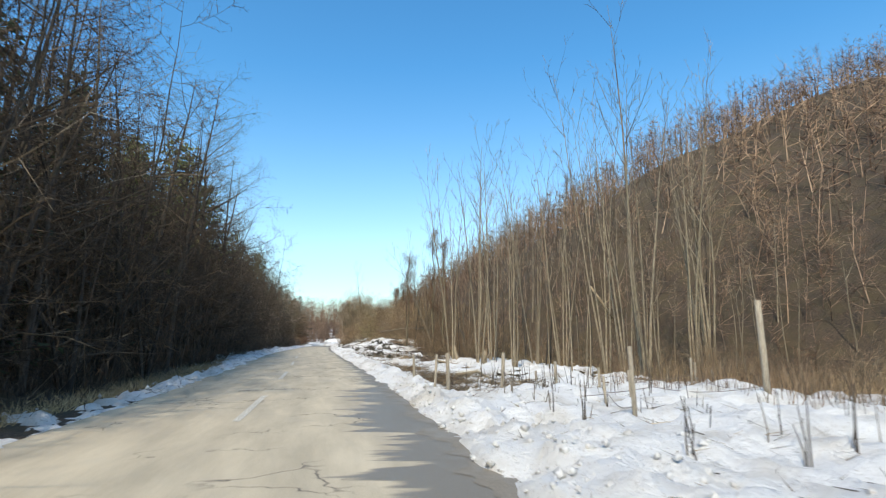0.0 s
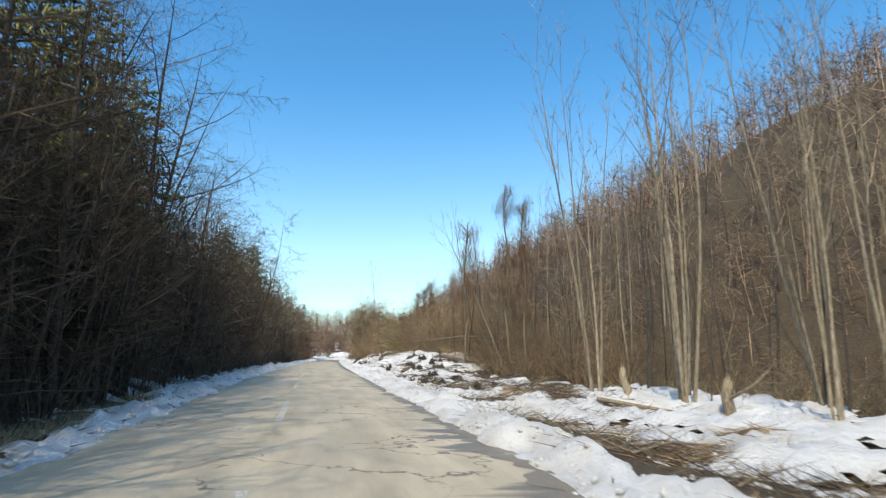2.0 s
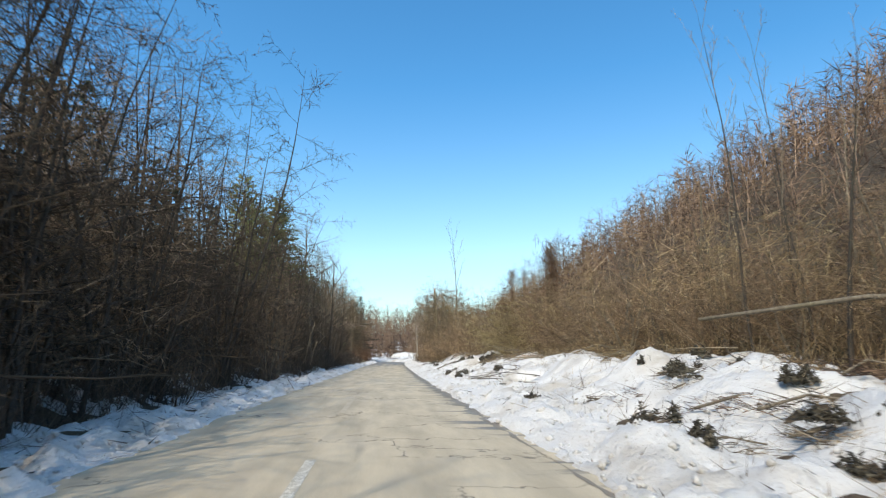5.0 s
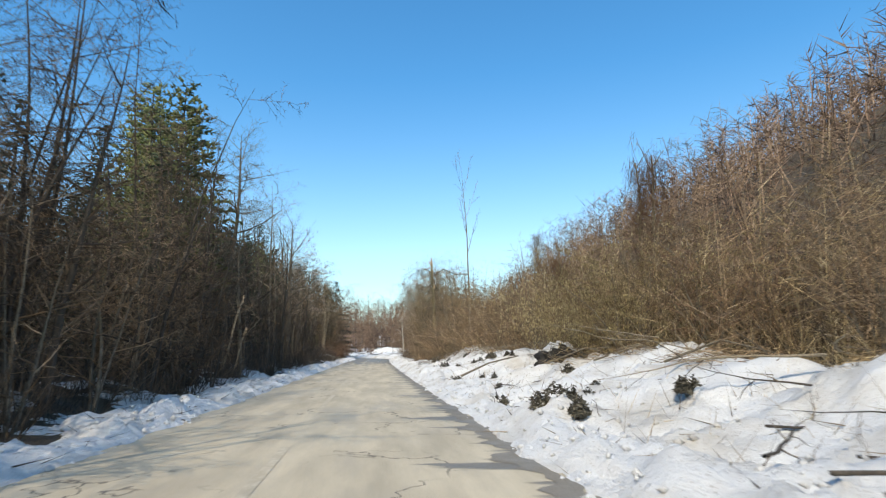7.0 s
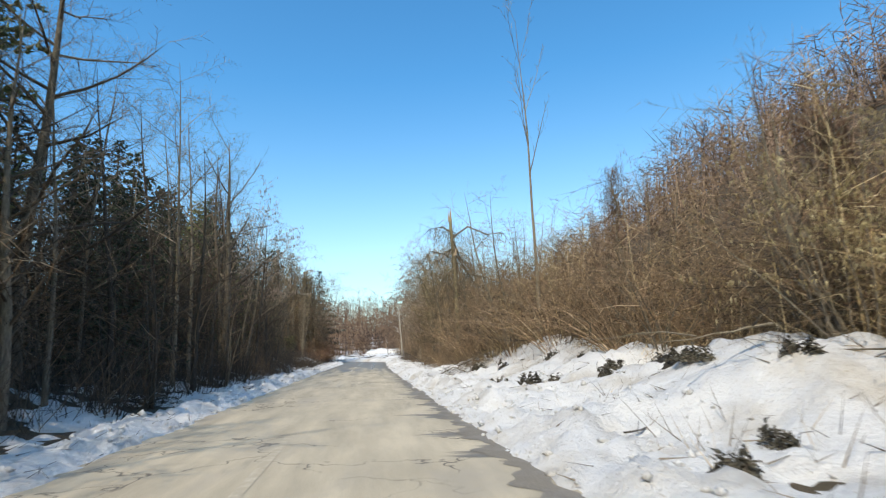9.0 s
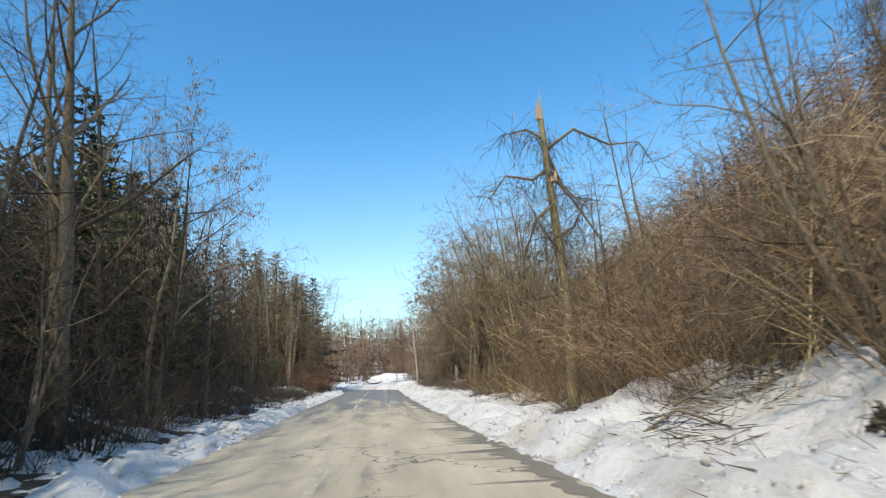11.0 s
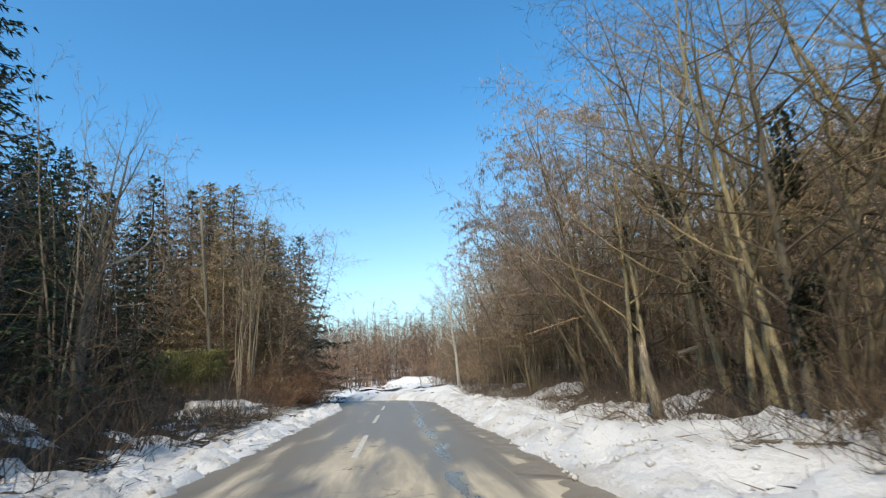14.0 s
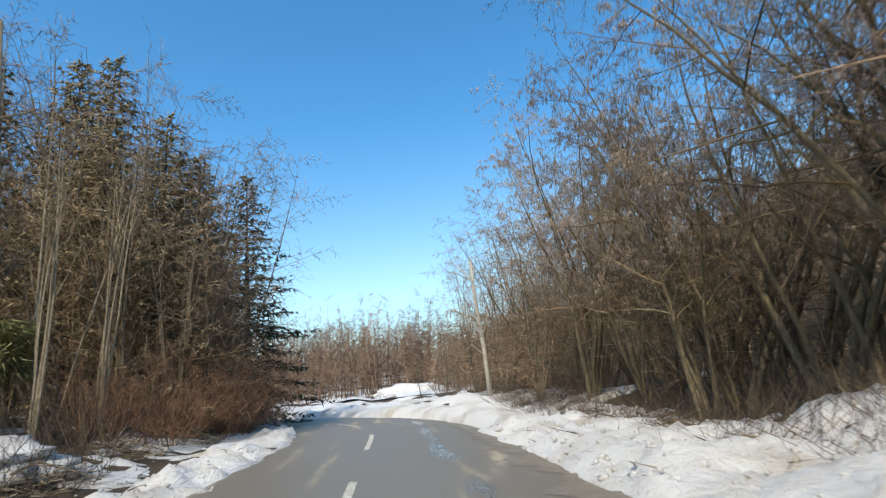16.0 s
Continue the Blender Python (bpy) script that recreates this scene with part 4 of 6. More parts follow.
for x, y, s in ((-8.0, 168.8, 0.82), (-7.3, 175.7, 0.8), (-8.4, 172.6, 0.92), (-7.4, 179.0, 0.85)):
    ALDER.plant(rng, x, y, s, label="pale sunlit bare stems before the withered firs")
for x, y in scatter(9, -20, -13, 175, 188, 2.0, 48):
    WOODLAND.plant(rng, x, y, rng.uniform(0.95, 1.15))
for x, y in scatter(15, -6.2, -4.9, 16, 72, 2.2, 49):
    EDGE.plant(rng, x, y, rng.uniform(0.75, 1.15))
for x, y in scatter(12, -16.5, -10, 153, 161, 1.5, 46):
    BACK_SPRUCE.plant(rng, x, y, rng.uniform(0.25, 0.4), label="young dark spruce in the shade of the woods")
for x, y, s in ((-8.4, 80, 1.2), (-7.0, 83, 1.05), (-9.2, 77.5, 1.2), (-7.8, 87, 0.95)):
    (WOODLAND if rng.random() < 0.6 else WOOD_GREY).plant(rng, x, y, s)
for x, y in scatter(9, -7.6, -5.8, 66, 96, 2.0, 47):
    EDGE.plant(rng, x, y, rng.uniform(1.0, 1.35))
for x, y in scatter(20, -13.5, -8.6, 4, 58, 2.8, 27):
    (BACK_SPRUCE if rng.random() < 0.7 else PINE).plant(rng, x, y, rng.uniform(0.8, 1.08))
for x, y in scatter(22, -13.5, -8.6, 58, 106, 2.4, 28):
    BACK_SPRUCE.plant(rng, x, y, rng.uniform(0.5, 0.8))
for x, y in scatter(20, -14.5, -8.8, 110, 150, 2.2, 29):
    BACK_SPRUCE.plant(rng, x, y, rng.uniform(0.55, 0.95))
for x, y in scatter(12, -24, -12, 146, 153, 2.0, 61, lambda x, y: x < -11.0 - 0.28 * (y - 146)):
    BACK_SPRUCE.plant(rng, x, y, rng.uniform(0.85, 1.2))
for x, y in scatter(10, -17, -9.5, 143, 158, 2.0, 62, lambda x, y: x < -9.6 - 0.25 * (y - 146)):
    WOOD_GREY.plant(rng, x, y, rng.uniform(0.85, 1.05), label="bare grey tree among the dark spruces")
for x, y in scatter(9, -14, -8.6, 148, 158, 1.7, 30):
    BACK_SPRUCE.plant(rng, x, y, rng.uniform(0.42, 0.62))
for x, y, s in ((-10.9, 177.0, 0.98), (-9.6, 181.5, 0.86), (-13.2, 178.5, 1.0), (-11.6, 184.0, 0.9), (-9.0, 185.5, 0.72), (-14.5, 183, 1.0), (-8.7, 177.4, 0.85), (-8.4, 180.8, 0.85), (-9.6, 184.4, 0.9)):
    BROWN_FIR.plant(rng, x, y, s * 1.22)
for x, y, s in ((-9.6, 174.6, 1.15), (-8.6, 179.6, 1.05), (-12.4, 175.6, 1.25), (-10.2, 184.4, 1.1)):
    HAZEL_BARE.plant(rng, x, y + 2.0, s * 0.9, label="dense bare brown tree before the withered firs")
for x, y, s, k in ((-8.6, 173.6, 0.75, -8), (-9.3, 175.2, 0.95, 5), (-7.8, 179.0, 0.7, -4), (-10.0, 173.2, 0.85, 12), (-8.0, 182.5, 0.65, 3)):
    ALDER1.plant(rng, x, y, s, None, (k * 0.6, k), label="pale bare stem standing before the withered firs")
for x, y in scatter(16, -7.2, -5.4, 4, 60, 2.2, 37):
    EDGE.plant(rng, x, y, rng.uniform(1.15, 1.6))
# clump before the bend
for x, y in scatter(12, -15, -8.4, 174.5, 187, 1.5, 25):
    (WOODLAND if rng.random() < 0.5 else WOOD_GREY).plant(rng, x, y, rng.uniform(0.7, 0.95))
for x, y in scatter(14, -11, -6.4, 174, 185, 1.2, 26):
    EDGE_TAN.plant(rng, x, y, rng.uniform(0.9, 1.35) * (0.6 if x > -7.5 else 1))
for x, y, s in ((-6.4, 173, 1.5), (-7.0, 176, 1.9), (-5.9, 178, 1.7), (-6.6, 180.5, 2.0), (-5.7, 183, 1.6), (-7.6, 171, 1.5)):
    BUSH_RED.plant(rng, x, y, s)
for x, y in ((-8.3, 174.5), (-7.6, 178.5), (-8.2, 182)):
    THICKET_RED.plant(rng, x, y, 0.75)
for x, y, s in ((-6.7, 174.4, 0.8), (-6.2, 177.0, 0.95), (-6.3, 180.0, 0.95), (-7.6, 172.6, 0.75), (-6.0, 182.6, 0.8)):
    MOUND_RED.plant(rng, x, y, s * 1.15)


# ---- right side ----
def wood_edge(y):
    return float(np.interp(y, [0, 20, 45, 60, 75, 92, 100, 112, 120, 140, 165, 180, 195], [20, 19, 17, 13, 10, 9.2, 9.5, 8.5, 6.6, 6.0, 5.9, 6.2, 8.2]))


for x, y in scatter(150, 5.5, 30, 6, 200, 1.15, 31, lambda x, y: 0.2 < x - wood_edge(y) < np.interp(y, [0, 60, 80, 192], [6, 6, 4.0, 4.0]) and (y < 139 or x - wood_edge(y) > 3.0)):
    (THICKET if rng.random() < 0.72 else THICKET_RED).plant(rng, x, y, rng.uniform(0.65, 1.1) * float(np.interp(y, [0, 50, 60, 90, 192], [0.55, 0.6, 0.85, 1.0, 1.05])))
# past y 139 the darker shrub copy stands for shade below the hazels
for x, y in scatter(52, 5.5, 30, 40, 196, 1.6, 32, lambda x, y: 0.5 < x - wood_edge(y) < 5):
    (EDGE_TAN if y < 139 else EDGE).plant(rng, x, y, rng.uniform(0.7, 1.15) * (1 if y < 139 else 0.7))
for x, y, s in ((17.6, 24.1, 1.5), (24.8, 27.7, 1.5), (16.4, 25.8, 1.3), (22.6, 26.6, 1.35), (19.6, 29.0, 1.3), (12.2, 36.0, 1.35), (14.2, 38.5, 1.3), (15.8, 34.0, 1.25), (11.2, 40.0, 1.2), (27.0, 31.0, 1.4), (17.4, 33.0, 1.2), (13.2, 31.5, 1.1)):
    ALDER.plant(rng, x, y, s)
for x, y in scatter(92, 11, 34, 20, 72, 1.4, 33, lambda x, y: x > wood_edge(y) - 5):
    (ALDER1 if y < 34 or rng.random() < 0.2 else SLIM_DARK).plant(rng, x, y, rng.uniform(0.5, 0.85) if y < 36 else rng.uniform(0.6, 1.1))
ALDER1.plant(rng, 13.6, 59.5, 0.95, 10, (0, -24), label="pale slim tree leaning far over the clearing")
ALDER1.plant(rng, 14.8, 57.5, 0.8, 90, (6, -14))
ALDER1.plant(rng, 8.0, 116.2, 1.22, 200, label="lone slim pale forked tree above the thicket")
for x, y in scatter(13, 5.8, 12, 136, 156, 1.8, 34, lambda x, y: x > wood_edge(y)):
    (GNARLED if rng.random() < 0.6 else HAZEL_BARE).plant(rng, x, y, rng.uniform(0.95, 1.2))
for x, y, s in ((9.2, 157.4, 0.95), (9.2, 161.5, 1.0), (9.2, 165.5, 0.97), (9.7, 169.3, 1.0), (9.0, 173.5, 0.9), (11.2, 164.0, 1.1), (11.8, 169.0, 1.1), (9.0, 178.0, 1.0), (9.4, 182.0, 0.95), (7.8, 175.6, 0.9), (8.8, 168.0, 0.72), (12.0, 159.5, 1.05), (12.4, 174.0, 1.0)):
    HAZEL.plant(rng, x, y, s * 1.22)
for x, y in scatter(16, 7.5, 15, 158, 200, 2.0, 35, lambda x, y: x > wood_edge(y) + 1.2):
    (HAZEL_BARE if rng.random() < 0.6 else GNARLED).plant(rng, x, y, rng.uniform(0.85, 1.15))
for x, y, s in ((7.6, 118.5, 0.95), (8.2, 114.6, 1.0), (9.4, 117.0, 1.1), (8.8, 110.4, 0.9), (10.2, 112.6, 1.05), (7.0, 122.4, 0.9), (10.8, 107.8, 0.9), (7.4, 126.0, 0.9), (11.5, 88.0, 1.0), (11.0, 80.5, 0.9), (12.0, 84.0, 1.1), (12.5, 76.5, 1.0), (11.6, 71.5, 0.9), (13.6, 67.0, 1.0), (14.4, 62.5, 0.9)):
    MOUND.plant(rng, x, y, s * 1.25)
for x, y, s in ((5.9, 122.6, 0.62), (6.2, 125.4, 0.7), (6.0, 127.6, 0.75), (6.3, 130.6, 0.7), (6.1, 133.6, 0.68), (6.4, 136.8, 0.66), (6.3, 140.4, 0.6), (6.5, 144.0, 0.55)):
    MOUND.plant(rng, x, y, s, label="low brown tangle of arching shoots above the snow bank")
for x, y, s in ((12.6, 50.5, 0.9), (13.8, 53.0, 1.0), (15.2, 49.6, 1.0), (12.2, 55.4, 0.9), (16.6, 52.6, 1.1), (14.6, 46.4, 0.85), (11.4, 58.6, 0.85), (17.2, 47.4, 1.0)):
    MOUND.plant(rng, x, y, s)
for x, y, s in ((9.9, 96.6, 1.0), (11.0, 94.4, 1.1), (10.6, 99.0, 1.1), (12.2, 97.2, 1.3), (12.2, 92.0, 1.1), (11.8, 101.0, 1.2)):
    MOUND_LEAF.plant(rng, x, y, s * 1.2)


def ivy_tree(x, y, scale, turn, tilt, seed):
    """A bare tree whose trunk is wrapped in ivy."""
    ob = WOOD_GREY.plant(rng, x, y, scale, turn, tilt, label="bare tree with a trunk thick with dark ivy")
    r = random.Random(seed)
    P, Q, R = [], [], []
    for _ in range(1700):
        z = 6.5 * r.random() ** 0.8
        if math.sin(z * 2.1 + seed) + 0.7 * math.sin(z * 5.3 + 2 * seed) + r.uniform(-0.9, 0.9) < 0.1:
            continue
        a, d = r.uniform(0, 6.28), 0.08 + 0.30 * r.random() ** 2 * (0.4 + 0.6 * abs(math.sin(z * 1.7 + seed)))
        p = Vector((math.cos(a) * d, math.sin(a) * d, z))
        P.append(p), Q.append(p + Vector((r.uniform(-0.1, 0.1), r.uniform(-0.1, 0.1), r.uniform(-0.18, 0.02)))), R.append(r.uniform(0.02, 0.05))
    tagged(part("ivy", spike_mesh("ivy", P, Q, R, IVY), ob, "dark glossy ivy leaves"), kind="stuff")


ivy_tree(8.4, 155.2, 0.95, 30, (0, 0), 1)
ivy_tree(8.9, 150.6, 0.9, 120, (0, -14), 2)
ivy_tree(6.9, 146.0, 0.85, 220, (4, 3), 3)
ivy_tree(9.2, 140.0, 0.95, 300, (0, -6), 4)
for x, y, s in ((8.0, 149.0, 1.1), (9.0, 151.2, 1.2), (10.4, 147.6, 1.3), (12.0, 151.0, 1.3), (9.6, 153.5, 1.2)):
    GNARLED.plant(rng, x, y, s)
for x, y, s in ((7.4, 188.5, 0.95), (8.6, 184.5, 1.1), (10.4, 190.5, 1.25), (8.4, 193.5, 1.15), (13.0, 194.0, 1.3), (10.4, 198.0, 1.2), (6.6, 197.0, 0.95), (7.0, 180.5, 0.85)):
    TANGLE.plant(rng, x, y, s)


for x, y in scatter(16, 3.5, 20, 203, 232, 2.2, 36):
    (THICKET_RED if rng.random() < 0.5 else EDGE_TAN).plant(rng, x, y, rng.uniform(0.8, 1.1))


# ---- single trees with a shape of their own ----
def hanging(rng, where, count, low, high, thin=0.008):
    """Limp vine shoots that hang from places in a crown."""
    P, Q, R = [], [], []
    for _ in range(count):
        p = rng.choice(where) + Vector((rng.uniform(-0.25, 0.25), rng.uniform(-0.25, 0.25), rng.uniform(-0.3, 0.3)))
        P.append(p), Q.append(p + Vector((rng.uniform(-0.25, 0.25), rng.uniform(-0.25, 0.25), -rng.uniform(low, high)))), R.append(thin * rng.uniform(0.7, 1.8))
    return P, Q, R


def vine_tree(x, y, height, seed):
    """A bare trunk smothered in hanging vines."""
    r = random.Random(seed)
    ob = tagged(new("vine_tree"), "bare trunk smothered in hanging brown vines", "tree", "vine-hung trees")
    ob.location = (x, y, float(land(x, y)))
    trunk, limbs, spots = Buf(), Buf(), []
    pts = [Vector((0.12 * math.sin(i * 1.3 + seed), 0.12 * math.cos(i * 1.7), -0.2 + (height + 0.2) * i / 9)) for i in range(10)]
    trunk.tube(pts, [0.10 - 0.008 * i for i in range(10)], 7, tip=False, cap=True)
    for k in range(34):
        z = height * r.uniform(0.3, 0.97)
        a = r.uniform(0, 6.28)
        ln = r.uniform(0.3, 1.7)
        p = Vector((0, 0, z))
        q = p + Vector((math.cos(a) * ln * 0.6, math.sin(a) * ln * 0.6, ln * r.uniform(0.2, 1.0)))
        limbs.tube([p, p.lerp(q, 0.5) + Vector((0, 0, 0.12)), q], [0.026, 0.016, 0.0], 4, tip=True)
        spots += [q, p.lerp(q, 0.6)]
    spots += [Vector((r.gauss(0, 0.22), r.gauss(0, 0.22), height * r.uniform(0.5, 1.0))) for _ in range(46)]
    part("trunk", trunk.mesh("vine_trunk", BARK_HAZEL), ob)
    tagged(part("limb_tangle", limbs.mesh("vine_limbs", BARK_GREY), ob), kind="stuff")
    P, Q, R = hanging(r, spots, 1500, 0.15, 1.0, 0.005)
    tagged(part("vine_curtain", spike_mesh("vines", P, Q, R, TWIG_RED), ob, "dry brown hanging vines"), kind="stuff")
    return ob


vine_tree(13.1, 55.6, 13.2, 1)
vine_tree(14.2, 54.8, 12.0, 2)
vine_tree(10.4, 57.6, 10.2, 3)
vine_tree(16.4, 125.4, 7.0, 7)
vine_tree(12.9, 97.0, 8.0, 4)
vine_tree(14.6, 101.5, 7.5, 5)
vine_tree(11.2, 104.5, 5.5, 6)


def bough(buf, r, pts, rad, twigs, size, P, Q, R, hang=0.5):
    """A limb along pts with twigs on it."""
    buf.tube(pts, rad, 5, tip=True)
    for _ in range(twigs):
        i = r.randrange(len(pts) - 1)
        p = pts[i].lerp(pts[i + 1], r.random())
        w = Vector((r.uniform(-1, 1), r.uniform(-1, 1), r.uniform(-1, 0.9) - hang)).normalized()
        q = p + w * size * r.uniform(0.4, 1.2)
        P.append(p), Q.append(q), R.append(0.013)
        for _ in range(3):
            s = p.lerp(q, r.uniform(0.3, 1.0))
            w2 = (w + Vector((r.uniform(-1, 1), r.uniform(-1, 1), r.uniform(-1, 0.6) - hang)) * 0.9).normalized()
            P.append(s), Q.append(s + w2 * size * 0.5 * r.uniform(0.4, 1.0)), R.append(0.007)


def splinters(r, top, radius, count=9, length=0.8):
    b = Buf()
    for k in range(count):
        a = 6.28 * k / count
        p = top + Vector((math.cos(a) * radius * 0.7, math.sin(a) * radius * 0.7, -0.25))
        b.tube([p, p + Vector((r.uniform(-0.06, 0.06), r.uniform(-0.06, 0.06), length * r.uniform(0.4, 1.0)))], [radius * 0.42, 0.0], 3, tip=True)
    return b


def broken_tree():
    r = random.Random(8)
    x, y = 6.5, 129.0
    ob = tagged(new("broken_tree"), "storm-broken tree with a splintered top and hanging limbs", "tree")
    ob.location = (x, y, float(land(x, y)))
    trunk = Buf()
    trunk.tube([Vector((0, 0, -0.2)), Vector((0.1, 0, 3)), Vector((0.05, 0.1, 6)), Vector((-0.15, 0, 9.9))], [0.19, 0.16, 0.14, 0.10], 8)
    part("trunk", trunk.mesh("broken_trunk", BARK_MOSSY), ob)
    part("splintered_top", splinters(r, Vector((-0.15, 0, 9.9)), 0.13, 8, 1.3).mesh("splinters", WOOD_CUT), ob, "pale splintered wood")
    part("torn_wound", splinters(r, Vector((0.08, -0.12, 7.6)), 0.12, 6, 0.7).mesh("wound", WOOD_CUT), ob, "pale torn wood where a limb broke off")
    P, Q, R = [], [], []
    for pts in (
        [(0, 0, 8.6), (1.0, 0, 9.3), (2.3, 0.2, 8.8), (3.4, 0.2, 8.9), (4.2, 0.3, 7.6)],
        [(0, 0, 7.7), (0.6, -0.3, 6.6), (1.3, -0.4, 5.3), (1.7, -0.2, 3.8)],
        [(0, 0, 7.9), (-0.6, 0.1, 7.5), (-1.5, 0.2, 7.7), (-2.1, 0.1, 6.9), (-2.7, 0.1, 7.0)],
        [(0, 0, 6.6), (-0.7, -0.3, 6.0), (-1.2, -0.2, 4.8), (-1.4, 0, 3.2)],
        [(0, 0, 8.3), (0.4, 0.1, 7.3), (0.8, 0.2, 6.9), (2.2, 0.1, 6.6)],
        [(0, 0, 8.9), (-0.7, 0, 9.3), (-1.5, 0.2, 9.2)],
        [(0, 0, 5.4), (0.8, 0.4, 5.9), (1.5, 0.6, 7.2)],
        [(0, 0, 5.0), (-0.7, -0.4, 5.9), (-1.2, -0.5, 7.1)],
    ):
        b = Buf()
        pts = [Vector(p) for p in pts]
        n = len(pts)
        bough(b, r, pts, [0.06 * (1 - i / (n - 1)) + 0.008 for i in range(n)], 55, 1.4, P, Q, R)
        part("limb", b.mesh("broken_limb", BARK_GREY), ob)
    for _ in range(420):
        z = r.uniform(2.0, 9.6)
        a, d = r.uniform(0, 6.28), r.uniform(0.08, 0.45)
        p = Vector((math.cos(a) * d, math.sin(a) * d, z))
        P.append(p), Q.append(p + Vector((r.uniform(-0.5, 0.5), r.uniform(-0.5, 0.5), r.uniform(-1.3, 0.5)))), R.append(0.010)
    tagged(part("twig_tangle", spike_mesh("broken_twigs", P, Q, R, TWIG_GREY), ob, "hanging tangle of grey twigs"), kind="stuff")


broken_tree()


def snag(name, x, y, height, radius, lean, label, branches, seed, bark=None):
    """A snapped trunk with a splintered end and a few torn branches."""
    r = random.Random(seed)
    ob = tagged(new(name), label, "dead tree")
    ob.location = (x, y, float(land(x, y)))
    top = Vector((lean[0], lean[1], height))
    t = Buf()
    t.tube([Vector((0, 0, -0.2)), top * 0.35 + Vector((0.05, 0, 0)), top * 0.7 + Vector((-0.04, 0.03, 0)), top], [radius * 1.25, radius, radius * 0.85, radius * 0.6], 8, cap=True)
    part("trunk", t.mesh("snag_trunk", bark or BARK_PALE), ob)
    part("splintered_end", splinters(r, top, radius * 0.6, 7, 0.5).mesh("snag_end", WOOD_CUT), ob, "pale splintered wood")
    P, Q, R = [], [], []
    for k in range(branches):
        f = r.uniform(0.25, 0.95) if height < 10 else r.choice((r.uniform(0.32, 0.42), r.uniform(0.3, 0.85)))
        p = top * f
        a = r.uniform(0, 6.28)
        ln = r.uniform(1.0, 2.6)
        m = p + Vector((math.cos(a) * ln * 0.5, math.sin(a) * ln * 0.5, ln * r.uniform(0.1, 0.7)))
        q = m + Vector((math.cos(a) * ln * 0.5, math.sin(a) * ln * 0.5, ln * r.uniform(-0.4, 0.7)))
        b = Buf()
        bough(b, r, [p, m, q], [radius * 0.35, radius * 0.22, 0.0], 12, 0.8, P, Q, R, 0.3)
        part("branch", b.mesh("snag_branch", bark or BARK_PALE), ob)
    if P:
        tagged(part("twig_tangle", spike_mesh("snag_twigs", P, Q, R, TWIG_TAN), ob), kind="stuff")
    return ob


snag("dead_tree", -9.8, 170.1, 12.6, 0.11, (-1.0, 0.0), "tall grey snapped trunk with torn drooping branches", 18, 31, BARK_GREY)
ALDER1.plant(rng, -9.3, 171.0, 1.2, 15, (0, -4), label="tall thin bare tree beside the snapped trunk")
snag("dead_tree", 6.0, 149.6, 1.75, 0.125, (-0.08, 0.0), "thick snapped pale stump among roadside brush", 0, 32, BARK_GREY)
snag("dead_tree", -6.5, 103.5, 3.9, 0.06, (0.9, 0.3), "snapped leaning trunk at the edge of the pines", 2, 33)
snag("dead_tree", -6.0, 103.9, 2.5, 0.045, (0.7, -0.3), "short snapped pale trunk at the edge of the pines", 1, 34)
snag("dead_tree", 10.9, 37.3, 1.15, 0.14, (-0.15, 0), "cut pale tree stump in the clearing", 0, 35)
snag("dead_tree", 11.8, 33.7, 1.35, 0.17, (0.1, 0), "cut pale tree stump in the clearing", 1, 36)
snag("dead_tree", 5.4, 185.0, 7.6, 0.12, (-0.4, 0), "leaning pale birch trunk at the bend", 9, 37, BARK_BIRCH)
snag("dead_tree", -9.4, 307, 9.5, 0.20, (0.1, 0), "thin pale trunk standing alone beyond the bend", 0, 38, BARK_BIRCH)
snag("dead_tree", 1.0, 307, 8.5, 0.16, (-0.2, 0), "thin grey trunk standing alone beyond the bend", 2, 39, BARK_GREY)


def fallen_log(pts, radius, label, bark, snowy=False, group=""):
    ob = tagged(new("fallen_log"), label, "log", group)
    pts = [Vector(p) for p in pts]
    base = pts[0].copy()
    ob.location = base
    pts = [p - base for p in pts]
    n = len(pts)
    b = Buf()
    b.tube(pts, [radius * (1 - 0.5 * i / (n - 1)) for i in range(n)], 7, cap=True)
    r = random.Random(int(base.y * 10))
    part("trunk", b.mesh("log_trunk", bark), ob)
    for k in range(3):
        s = Buf()
        p = pts[0].lerp(pts[-1], r.uniform(0.2, 0.9))
        q = p + Vector((r.uniform(-0.5, 0.5), r.uniform(-0.5, 0.5), r.uniform(0.15, 0.5)))
        s.tube([p, q], [radius * 0.3, 0.0], 4, tip=True)
        part("branch_stub", s.mesh("log_stub", bark), ob)
    if snowy:
        s = Buf()
        s.tube([p + Vector((0, 0, radius * 0.75)) for p in pts], [radius * 0.6] * n, 6, cap=True)
        part("snow_cap", s.mesh("log_snow", SNOW), ob, "thin snow lying on the log")
    return ob


def on_land(x, y, up=0.05):
    return (x, y, float(land(x, y)) + up)


fallen_log([(4.0, 96.1, 0.5), (5.2, 96.9, 0.95), (6.5, 97.3, 1.22)], 0.042, "bare broken bough lying across the snow", BARK_GREY)
fallen_log([(7.4, 135.2, 4.3), (8.9, 134.6, 4.55), (11.6, 134.2, 4.5)], 0.06, "dark log caught across the thicket", BARK_DARK_SHADE, False)
fallen_log([(8.7, 153.2, 1.7), (10.0, 153.2, 2.0), (12.6, 153.0, 2.15)], 0.06, "pale peeled bough caught in the roadside brush", BARK_BIRCH)
fallen_log([(13.5, 62.0, 2.6), (11.0, 63.0, 2.7), (8.0, 64.5, 2.3)], 0.08, "long bent-over bare trunk in the thicket", BARK_GREY)
